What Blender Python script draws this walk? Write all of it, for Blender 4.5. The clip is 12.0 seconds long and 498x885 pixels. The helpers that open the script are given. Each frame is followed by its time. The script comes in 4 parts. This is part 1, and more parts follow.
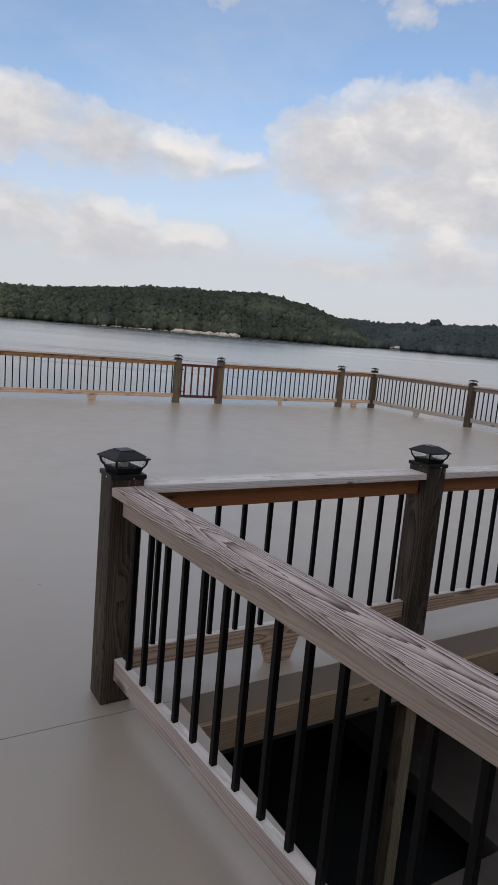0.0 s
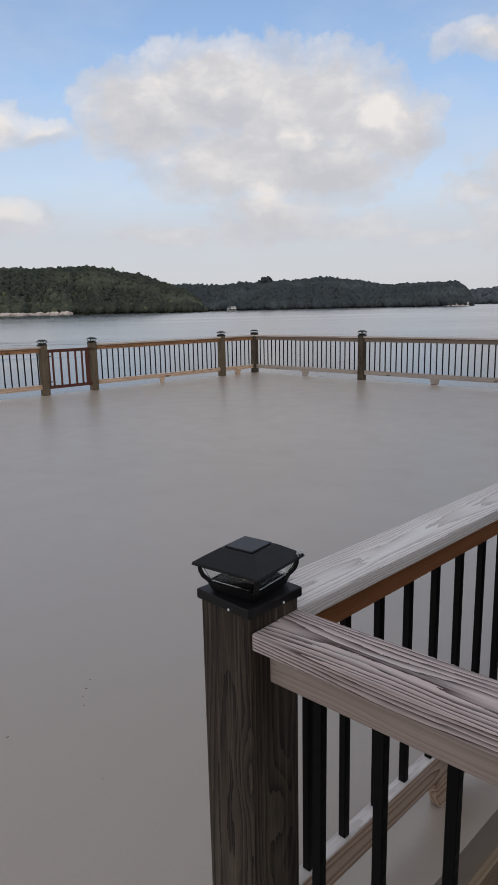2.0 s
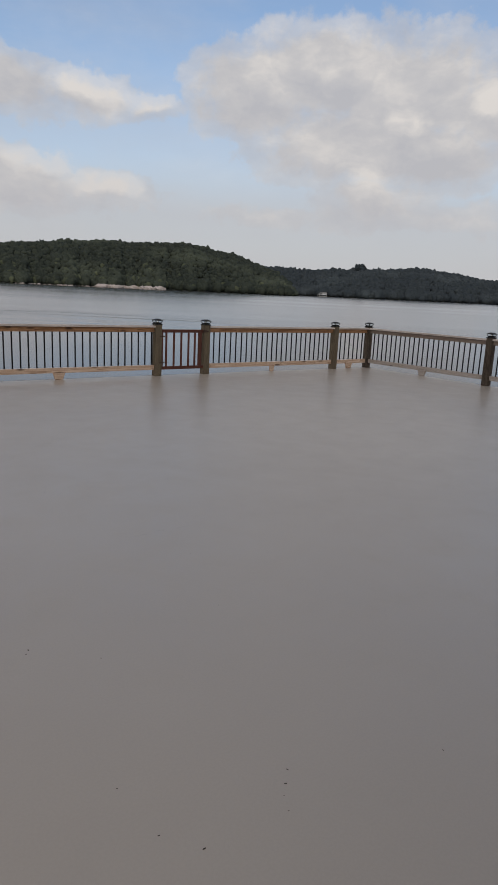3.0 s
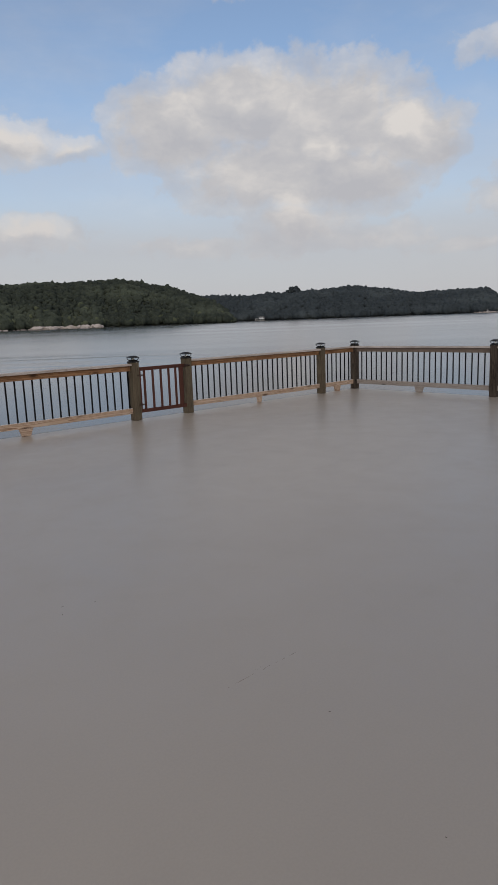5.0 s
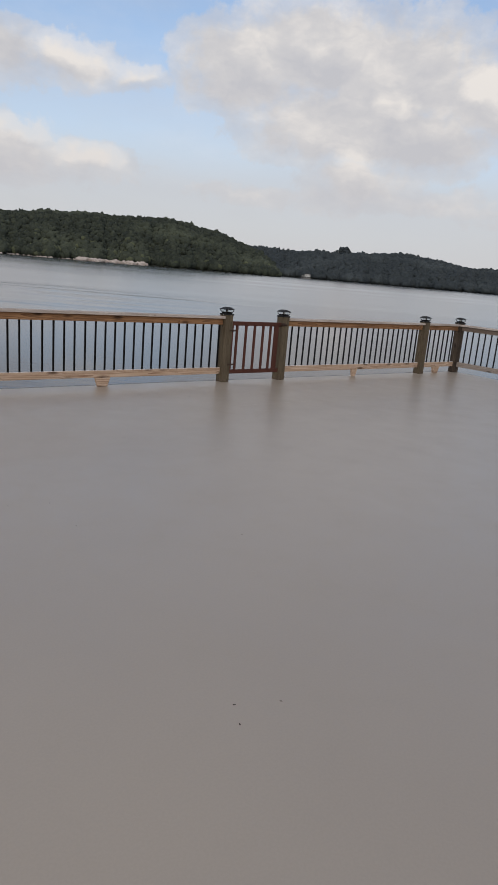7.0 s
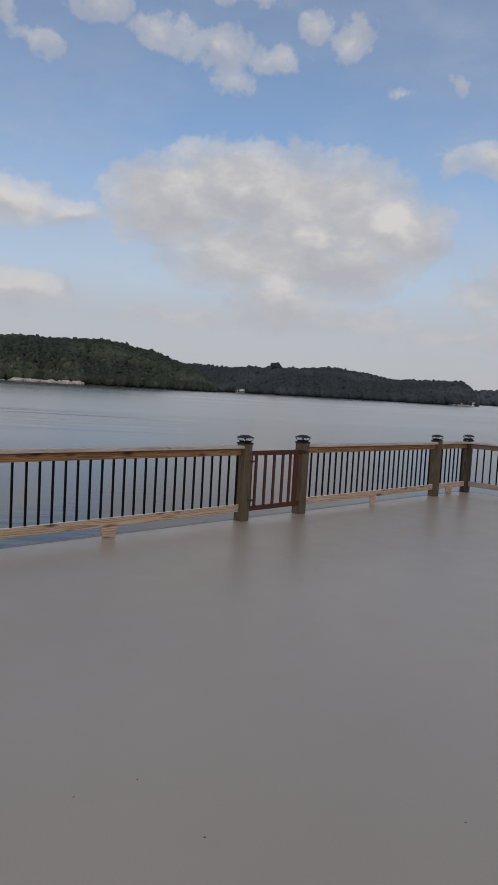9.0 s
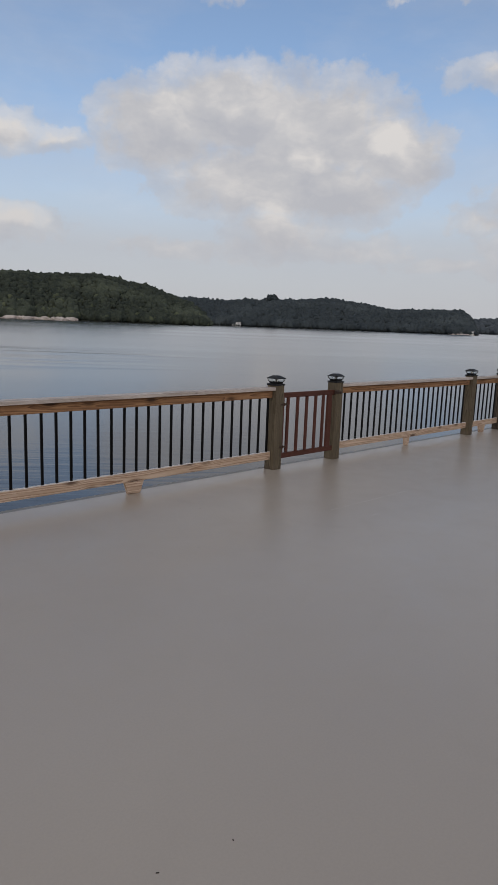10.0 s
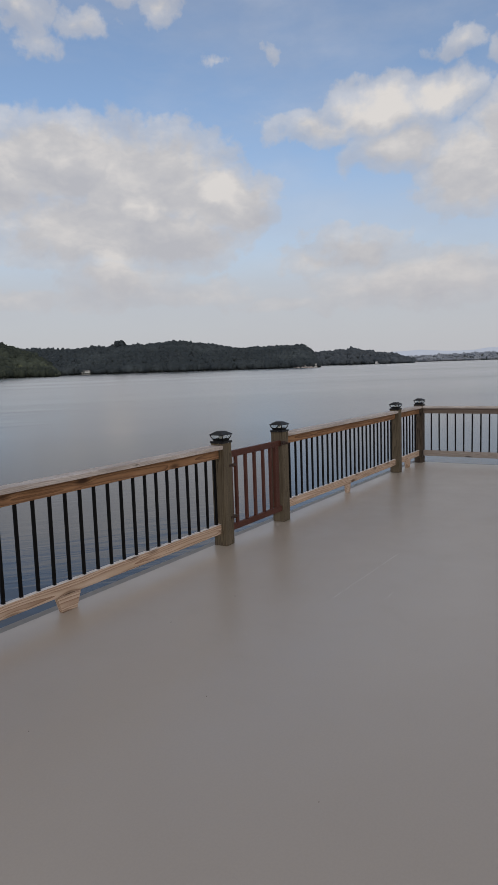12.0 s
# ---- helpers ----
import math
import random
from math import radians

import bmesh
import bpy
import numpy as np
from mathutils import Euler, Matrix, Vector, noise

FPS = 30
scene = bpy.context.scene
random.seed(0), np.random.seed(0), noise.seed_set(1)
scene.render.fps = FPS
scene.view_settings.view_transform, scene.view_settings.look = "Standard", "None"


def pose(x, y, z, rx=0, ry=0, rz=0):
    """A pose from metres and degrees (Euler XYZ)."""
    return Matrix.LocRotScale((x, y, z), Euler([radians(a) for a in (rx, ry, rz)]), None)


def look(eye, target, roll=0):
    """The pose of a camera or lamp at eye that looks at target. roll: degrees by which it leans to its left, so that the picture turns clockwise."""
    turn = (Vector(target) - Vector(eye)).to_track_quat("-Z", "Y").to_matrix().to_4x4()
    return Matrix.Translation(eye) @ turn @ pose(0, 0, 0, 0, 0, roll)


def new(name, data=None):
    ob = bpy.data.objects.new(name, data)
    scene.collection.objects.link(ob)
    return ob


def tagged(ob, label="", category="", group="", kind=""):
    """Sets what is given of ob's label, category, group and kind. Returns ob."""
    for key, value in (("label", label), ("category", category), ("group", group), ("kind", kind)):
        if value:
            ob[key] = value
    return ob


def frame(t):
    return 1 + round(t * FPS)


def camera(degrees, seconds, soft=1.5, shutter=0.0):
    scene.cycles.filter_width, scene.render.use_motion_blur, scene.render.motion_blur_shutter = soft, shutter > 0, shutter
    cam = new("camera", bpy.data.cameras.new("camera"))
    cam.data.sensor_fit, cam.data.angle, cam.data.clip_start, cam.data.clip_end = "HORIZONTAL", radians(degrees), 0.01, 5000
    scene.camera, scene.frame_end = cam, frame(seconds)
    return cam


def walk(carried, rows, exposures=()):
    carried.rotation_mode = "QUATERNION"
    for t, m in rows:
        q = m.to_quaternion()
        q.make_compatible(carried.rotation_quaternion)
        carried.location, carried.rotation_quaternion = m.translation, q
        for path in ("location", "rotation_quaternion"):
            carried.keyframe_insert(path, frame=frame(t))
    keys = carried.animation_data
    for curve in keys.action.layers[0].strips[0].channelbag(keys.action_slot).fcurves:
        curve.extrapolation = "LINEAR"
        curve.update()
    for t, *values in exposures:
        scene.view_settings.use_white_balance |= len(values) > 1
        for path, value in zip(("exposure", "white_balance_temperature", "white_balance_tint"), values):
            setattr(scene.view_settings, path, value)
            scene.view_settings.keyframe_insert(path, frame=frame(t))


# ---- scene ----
cam = camera(41.9, 12.0, soft=0.6)
PATH = [
    (0, (-0.942, -2.547, 1.601), (0.082, -0.858, 1.289), 5.0),
    (0.2, (-1.011, -2.425, 1.608), (0.123, -0.822, 1.224), 6.0),
    (0.3, (-0.994, -2.341, 1.596), (0.128, -0.743, 1.167), 4.3),
    (0.5, (-0.975, -2.162, 1.583), (0.092, -0.51, 1.223), 0.2),
    (0.8, (-0.944, -1.869, 1.602), (0.08, -0.188, 1.245), -0.7),
    (1, (-0.965, -1.726, 1.611), (0.083, -0.051, 1.297), 1.9),
    (1.2, (-0.94, -1.499, 1.576), (0.168, 0.148, 1.333), 2.6),
    (1.5, (-0.979, -1.304, 1.616), (0.348, 0.177, 1.404), 1.6),
    (1.6, (-0.984, -1.253, 1.615), (0.371, 0.189, 1.32), 1.8),
    (1.8, (-0.969, -1.112, 1.598), (0.389, 0.31, 1.235), -0.1),
    (2, (-0.87, -0.899, 1.565), (0.5, 0.504, 1.173), -1.2),
    (2.2, (-0.802, -0.708, 1.587), (0.512, 0.738, 1.159), -1.4),
    (2.3, (-0.806, -0.628, 1.608), (0.483, 0.839, 1.175), 0.4),
    (2.5, (-0.831, -0.485, 1.635), (0.354, 1.067, 1.198), 1.6),
    (2.8, (-0.966, -0.188, 1.67), (0.184, 1.407, 1.306), 4.8),
    (3, (-0.943, -0.019, 1.643), (0.243, 1.53, 1.202), 2.7),
    (3.2, (-0.935, 0.142, 1.647), (0.287, 1.659, 1.197), 2.2),
    (4.8, (-0.821, 1.469, 1.631), (0.522, 2.908, 1.274), 1.2),
    (5, (-0.666, 1.696, 1.59), (0.646, 3.162, 1.23), -2.1),
    (5.2, (-0.571, 1.927, 1.592), (0.737, 3.4, 1.244), -0.0),
    (5.5, (-0.531, 2.201, 1.598), (0.778, 3.64, 1.134), 3.8),
    (5.8, (-0.566, 2.497, 1.573), (0.755, 3.916, 1.08), 6.4),
    (6, (-0.553, 2.675, 1.575), (0.769, 4.096, 1.092), 4.8),
    (6.2, (-0.514, 2.862, 1.573), (0.843, 4.24, 1.065), 5.3),
    (6.5, (-0.428, 3.145, 1.538), (0.97, 4.495, 1.065), 4.1),
    (6.8, (-0.51, 3.335, 1.571), (0.844, 4.673, 0.955), 8.3),
    (7, (-0.525, 3.459, 1.593), (0.711, 4.952, 1.098), 4.9),
    (7.2, (-0.509, 3.718, 1.59), (0.713, 5.279, 1.323), 4.4),
    (8.8, (-0.5, 5.145, 1.619), (0.711, 6.732, 1.495), 4.6),
    (9, (-0.451, 5.33, 1.631), (0.943, 6.756, 1.487), 3.3),
    (9.2, (-0.478, 5.391, 1.65), (1.005, 6.709, 1.397), 2.7),
    (9.5, (-0.427, 5.602, 1.658), (1.069, 6.906, 1.407), 0.1),
    (9.8, (-0.331, 5.902, 1.676), (1.071, 7.287, 1.333), 2.4),
    (10, (-0.214, 6.144, 1.644), (1.174, 7.542, 1.3), 2.2),
    (10.2, (-0.217, 6.384, 1.653), (1.253, 7.707, 1.348), 3.4),
    (10.5, (-0.207, 6.562, 1.67), (1.364, 7.761, 1.361), 1.2),
    (10.8, (-0.071, 6.814, 1.644), (1.48, 8.047, 1.374), -3.1),
    (11, (0.021, 6.988, 1.673), (1.531, 8.27, 1.394), -2.3),
    (11.2, (0.148, 7.188, 1.677), (1.653, 8.475, 1.398), -1.9),
    (11.5, (0.218, 7.432, 1.641), (1.81, 8.629, 1.46), -0.1),
    (11.7, (0.208, 7.6, 1.676), (1.848, 8.738, 1.551), 0.1),
    (12, (0.275, 7.754, 1.68), (1.946, 8.831, 1.463), -1.9),
]
EXPOSURES = [(0, 0.32, 6470, 10), (0.5, 0.39, 6500, 10), (1.0, 0.32, 6480, 10), (1.5, 0.28, 6450, 10), (2.2, 0.30, 6490, 10), (2.5, 0.31, 6530, 10),
             (2.8, 0.27, 6530, 10), (3.0, 0.05, 6570, 10), (3.2, 0.02, 6570, 10), (5.0, 0.02, 6550, 10), (6.0, 0.12, 6580, 10),
             (7.0, 0.24, 6590, 10), (9.0, -0.08, 6370, 10), (9.5, -0.11, 6370, 10), (10.0, 0.02, 6430, 10), (10.5, 0.0, 6450, 10), (12.0, 0.02, 6450, 10)]
walk(cam, [(t, look(eye, target, roll)) for t, eye, target, roll in PATH], EXPOSURES)

# ---- world, sun, exposure ----
SUN_AZ, SUN_EL = 225.0, 18.0          # degrees clockwise from +y, above the horizon
SKY = 0.1                             # strength of the sky


def setin(node, name, value):
    node.inputs[name].default_value = value
    return node


class Nodes:
    """Short hand for building a node tree."""

    def __init__(self, tree):
        self.tree = tree
        tree.nodes.clear()

    def add(self, kind, links=None, values=None, **attrs):
        n = self.tree.nodes.new(kind)
        if "operation" in attrs:
            n.operation = attrs["operation"]
        if "data_type" in attrs:
            n.data_type = attrs["data_type"]
        if "blend_type" in attrs:
            n.blend_type = attrs["blend_type"]
        if "sky_type" in attrs:
            n.sky_type = attrs["sky_type"]
        for k, v in (values or {}).items():
            n.inputs[k].default_value = v
        for k, v in (links or {}).items():
            self.tree.links.new(v, n.inputs[k])
        return n

    def math(self, op, a, b=None, clamp=False):
        n = self.tree.nodes.new("ShaderNodeMath")
        n.operation, n.use_clamp = op, clamp
        for i, v in enumerate((a, b)):
            if v is None:
                continue
            if isinstance(v, (int, float)):
                n.inputs[i].default_value = v
            else:
                self.tree.links.new(v, n.inputs[i])
        return n.outputs[0]

    def ramp(self, fac, stops, smooth=False):
        n = self.tree.nodes.new("ShaderNodeValToRGB")
        if smooth:
            n.color_ramp.interpolation = "EASE"
        el = n.color_ramp.elements
        while len(el) < len(stops):
            el.new(0.5)
        for e, (p, c) in zip(el, stops):
            e.position = p
            e.color = (*c, 1) if isinstance(c, tuple) else (c, c, c, 1)
        self.tree.links.new(fac, n.inputs[0])
        return n.outputs[0]

    def mix(self, fac, a, b, blend="MIX"):
        n = self.tree.nodes.new("ShaderNodeMix")
        n.data_type, n.blend_type = "RGBA", blend
        for i, v in ((0, fac), (6, a), (7, b)):
            if isinstance(v, (int, float)):
                n.inputs[i].default_value = v
            elif isinstance(v, tuple):
                n.inputs[i].default_value = (*v, 1)
            else:
                self.tree.links.new(v, n.inputs[i])
        return n.outputs[2]

    def noise(self, vec, scale, detail=4.0, rough=0.55, distortion=0.0):
        n = self.tree.nodes.new("ShaderNodeTexNoise")
        n.inputs["Scale"].default_value, n.inputs["Detail"].default_value = scale, detail
        n.inputs["Roughness"].default_value, n.inputs["Distortion"].default_value = rough, distortion
        if vec is not None:
            self.tree.links.new(vec, n.inputs["Vector"])
        return n.outputs[0]

    def vec(self, op, a, b):
        n = self.tree.nodes.new("ShaderNodeVectorMath")
        n.operation = op
        for i, v in enumerate((a, b)):
            if isinstance(v, tuple):
                n.inputs[i].default_value = v
            elif v is not None:
                self.tree.links.new(v, n.inputs[i])
        return n


# clouds: azimuth, elevation and half sizes in degrees of their billows
MAIN = [(36.3, 16.2, 5.2, 3.2), (42.0, 17.7, 6.8, 3.2), (48.9, 16.3, 7.3, 4.0), (55.2, 14.7, 4.4, 3.0),
        (45.3, 12.8, 8.7, 3.4), (51.2, 11.9, 5.6, 2.5), (46.5, 8.6, 4.5, 2.2)]
LEFT = [(17.0, 15.3, 5.0, 2.2), (22.8, 15.1, 4.6, 1.9), (28.0, 14.5, 2.8, 1.1), (10.0, 16.0, 5.0, 2.6),
        (17.4, 8.6, 5.5, 2.2), (23.7, 8.5, 4.3, 1.5), (9.0, 9.0, 6.0, 2.2)]
UPPER = [(16.5, 29.2, 4.5, 1.6), (21.2, 27.6, 4.0, 1.5), (25.2, 26.4, 3.2, 1.5), (30.0, 29.6, 4.2, 1.9), (35.0, 28.5, 4.4, 2.2), (39.6, 27.6, 4.6, 2.3),
         (40.6, 25.9, 3.4, 1.6), (44.2, 27.3, 3.8, 1.8), (47.6, 29.4, 2.8, 1.8), (50.6, 28.8, 3.0, 2.2), (42.0, 31.5, 6.0, 1.6)]
RIGHT = [(63.4, 20.1, 4.3, 1.2), (68.8, 20.9, 5.2, 2.0), (73.4, 21.5, 3.6, 1.6), (70.7, 18.3, 5.0, 1.9), (76.0, 16.0, 4.6, 3.1),
         (79.8, 18.4, 3.6, 3.0), (74.8, 24.4, 2.0, 0.8), (80.2, 24.3, 2.6, 1.8)]
LOW = [(66.6, 10.7, 4.2, 1.8), (63.2, 9.9, 3.4, 1.1), (72.0, 8.0, 8.5, 2.2)]
CROWNS = [(46.2, 10.4, 2.1, 1.0), (20.0, 10.4, 5.0, 1.1), (49.0, 14.5, 2.4, 1.4), (70.5, 21.6, 7.0, 2.0), (27.0, 15.2, 3.2, 1.4), (23.0, 15.9, 3.4, 1.5), (25.5, 9.2, 3.2, 1.3), (55.5, 15.5, 2.2, 1.8)]   # sunlit crowns
BANKS = [(38.0, 7.2, 9.0, 1.3), (52.0, 7.6, 9.0, 1.6), (61.0, 6.4, 8.0, 1.2)]
WISPS = [(54.9, 24.9, 1.6, 0.8), (59.8, 25.4, 1.2, 1.6), (53.0, 20.2, 1.8, 0.5)]


def make_world():
    world = bpy.data.worlds.new("sky")
    scene.world = world
    world.use_nodes = True
    N = Nodes(world.node_tree)
    ray = N.add("ShaderNodeTexCoord").outputs["Generated"]
    sep = N.add("ShaderNodeSeparateXYZ", {"Vector": ray})
    x, y, z = sep.outputs
    az = N.math("MULTIPLY", N.math("ARCTAN2", x, y), 57.29578)
    el = N.math("MULTIPLY", N.math("ARCSINE", z), 57.29578)
    comb = N.add("ShaderNodeCombineXYZ", {"X": az, "Y": el}).outputs[0]
    # ragged outlines: the place on the sky is pushed about by noise
    wob = N.add("ShaderNodeTexNoise", {"Vector": comb}, {"Scale": 0.30, "Detail": 5.0, "Roughness": 0.5})
    push = N.vec("SUBTRACT", wob.outputs["Color"], (0.5, 0.5, 0.5)).outputs[0]
    push = N.vec("MULTIPLY", push, (5.0, 3.0, 0.0)).outputs[0]
    push = N.vec("ADD", push, (-0.3, 0.75, 0.0)).outputs[0]
    place = N.vec("ADD", comb, push).outputs[0]
    field, raised = None, None
    for a, e, ra, re, full in [(*c, 1.38) for c in MAIN + LEFT + RIGHT + LOW] + [(a, e, ra * 1.25, re * 1.25, 0.66) for a, e, ra, re in UPPER] + [(*c, 0.85) for c in BANKS] + [(*c, 0.80) for c in WISPS]:
        off = N.vec("SUBTRACT", place, (a, e, 0)).outputs[0]
        off = N.vec("MULTIPLY", off, (1 / ra, 1 / re, 0)).outputs[0]
        far = N.vec("LENGTH", off, None).outputs["Value"]
        thin = min(1.0, (re / 3.0) ** 0.7)       # small clouds fade out as slowly as large ones
        dens = N.math("MULTIPLY", N.math("SUBTRACT", full, far), thin)
        field = dens if field is None else N.math("MAXIMUM", field, dens)
        off = N.vec("SUBTRACT", place, (a + 0.15, e - 0.75, 0)).outputs[0]
        far = N.vec("LENGTH", N.vec("MULTIPLY", off, (1 / ra, 1 / re, 0)).outputs[0], None).outputs["Value"]
        dens = N.math("MULTIPLY", N.math("SUBTRACT", full, far), thin)
        raised = dens if raised is None else N.math("MAXIMUM", raised, dens)
    rim = N.math("MULTIPLY", N.math("SUBTRACT", field, raised), 0.55)
    # the sky beyond goes on with broken cloud of the same kind
    around = N.noise(N.vec("MULTIPLY", ray, (1.0, 1.0, 2.2)).outputs[0], 2.6, 7.0, 0.58)
    elsewhere = N.math("MULTIPLY", N.math("SUBTRACT", around, 0.37), 4.0)
    aside = N.math("ABSOLUTE", N.math("SUBTRACT", az, 44.0))
    inside = N.ramp(N.math("DIVIDE", aside, 60.0), [(0.62, 0.0), (0.78, 1.0)])
    high = N.ramp(N.math("DIVIDE", el, 60.0), [(0.52, 0.0), (0.62, 1.0)])
    outside = N.math("MAXIMUM", inside, high)
    field = N.math("MAXIMUM", field, N.math("SUBTRACT", elsewhere, N.math("MULTIPLY", N.math("SUBTRACT", 1.0, outside), 9.0)))
    puff = N.noise(comb, 0.55, 8.0, 0.6)
    dens = N.math("ADD", field, N.math("MULTIPLY", N.math("SUBTRACT", puff, 0.5), 0.85))
    mask = N.ramp(dens, [(0.0, 0.0), (0.30, 0.58), (0.78, 0.96)], True)
    veil = N.math("MULTIPLY", N.noise(N.vec("MULTIPLY", comb, (0.35, 1.0, 1.0)).outputs[0], 0.16, 6.0, 0.6), 0.75)
    mask = N.math("MAXIMUM", mask, N.math("SUBTRACT", veil, 0.29))
    # billows: white crowns, greyer hollows
    wide = N.vec("MULTIPLY", comb, (0.75, 1.25, 1.0)).outputs[0]
    here = N.noise(wide, 0.21, 4.0, 0.52)
    there = N.noise(N.vec("ADD", wide, (0.9, 1.3, 0.0)).outputs[0], 0.21, 4.0, 0.52)
    lit = N.math("ADD", N.math("MULTIPLY", N.math("SUBTRACT", here, there), 1.5), 0.46)
    for a, e, ra, re in CROWNS:
        off = N.vec("MULTIPLY", N.vec("SUBTRACT", place, (a, e, 0)).outputs[0], (1 / ra, 1 / re, 0)).outputs[0]
        glow = N.math("MULTIPLY", N.math("SUBTRACT", 1.0, N.vec("LENGTH", off, None).outputs["Value"]), 0.80, True)
        lit = N.math("ADD", lit, glow)
    lit = N.math("ADD", lit, N.math("MULTIPLY", rim, N.math("SUBTRACT", 1.0, outside)))
    curl = N.noise(N.vec("MULTIPLY", place, (0.6, 1.3, 1.0)).outputs[0], 0.75, 7.0, 0.62)
    lit = N.math("ADD", lit, N.math("MULTIPLY", N.math("SUBTRACT", curl, 0.5), 0.68))
    cloud = N.ramp(lit, [(0.16, (4.62, 4.62, 4.88)), (0.52, (5.45, 5.34, 5.38)), (1.25, (7.3, 6.9, 6.5))])
    sky = N.add("ShaderNodeTexSky", sky_type="NISHITA")
    sky.sun_disc = False
    sky.sun_elevation, sky.sun_rotation = radians(SUN_EL + 12), radians(SUN_AZ)
    sky.air_density, sky.dust_density, sky.ozone_density = 1.0, 0.6, 2.0
    # thin cloud whitens the blue
    blue = N.mix(1.0, sky.outputs[0], (1.29, 1.31, 1.32), "MULTIPLY")
    haze = N.ramp(N.math("DIVIDE", el, 20.0), [(0.0, 0.97), (0.30, 0.90), (0.55, 0.52), (0.95, 0.10)], True)
    blue = N.mix(haze, blue, (4.75, 4.76, 5.05))
    cloud = N.mix(N.math("MULTIPLY", haze, 0.46), cloud, (4.75, 4.72, 4.98))
    both = N.mix(mask, blue, cloud)
    back = N.add("ShaderNodeBackground", {"Color": both}, {"Strength": SKY})
    out = N.add("ShaderNodeOutputWorld", {"Surface": back.outputs[0]})


make_world()
lamp = bpy.data.lights.new("sun", "SUN")
lamp.energy, lamp.angle, lamp.color = 0.7, radians(18), (1.0, 0.90, 0.78)
sun = new("sun", lamp)
sa, se = radians(SUN_AZ), radians(SUN_EL)
sun.matrix_world = look((0, 0, 30), (-math.sin(sa) * math.cos(se), -math.cos(sa) * math.cos(se), 30 - math.sin(se)))


# ---- materials ----
def material(name):
    m = bpy.data.materials.new(name)
    m.use_nodes = True
    return m, Nodes(m.node_tree)


def finish(N, color, rough, metal=0.0, bump=None, strength=0.3, dist=0.002, spec=0.5, **more):
    p = N.add("ShaderNodeBsdfPrincipled")
    for key, v in (("Base Color", color), ("Roughness", rough), ("Metallic", metal), ("Specular IOR Level", spec), *more.items()):
        if isinstance(v, (int, float)):
            p.inputs[key].default_value = v
        elif isinstance(v, tuple):
            p.inputs[key].default_value = (*v, 1)
        else:
            N.tree.links.new(v, p.inputs[key])
    if bump is not None:
        b = N.add("ShaderNodeBump", {"Height": bump}, {"Strength": strength, "Distance": dist})
        N.tree.links.new(b.outputs[0], p.inputs["Normal"])
    N.add("ShaderNodeOutputMaterial", {"Surface": p.outputs[0]})
    return p


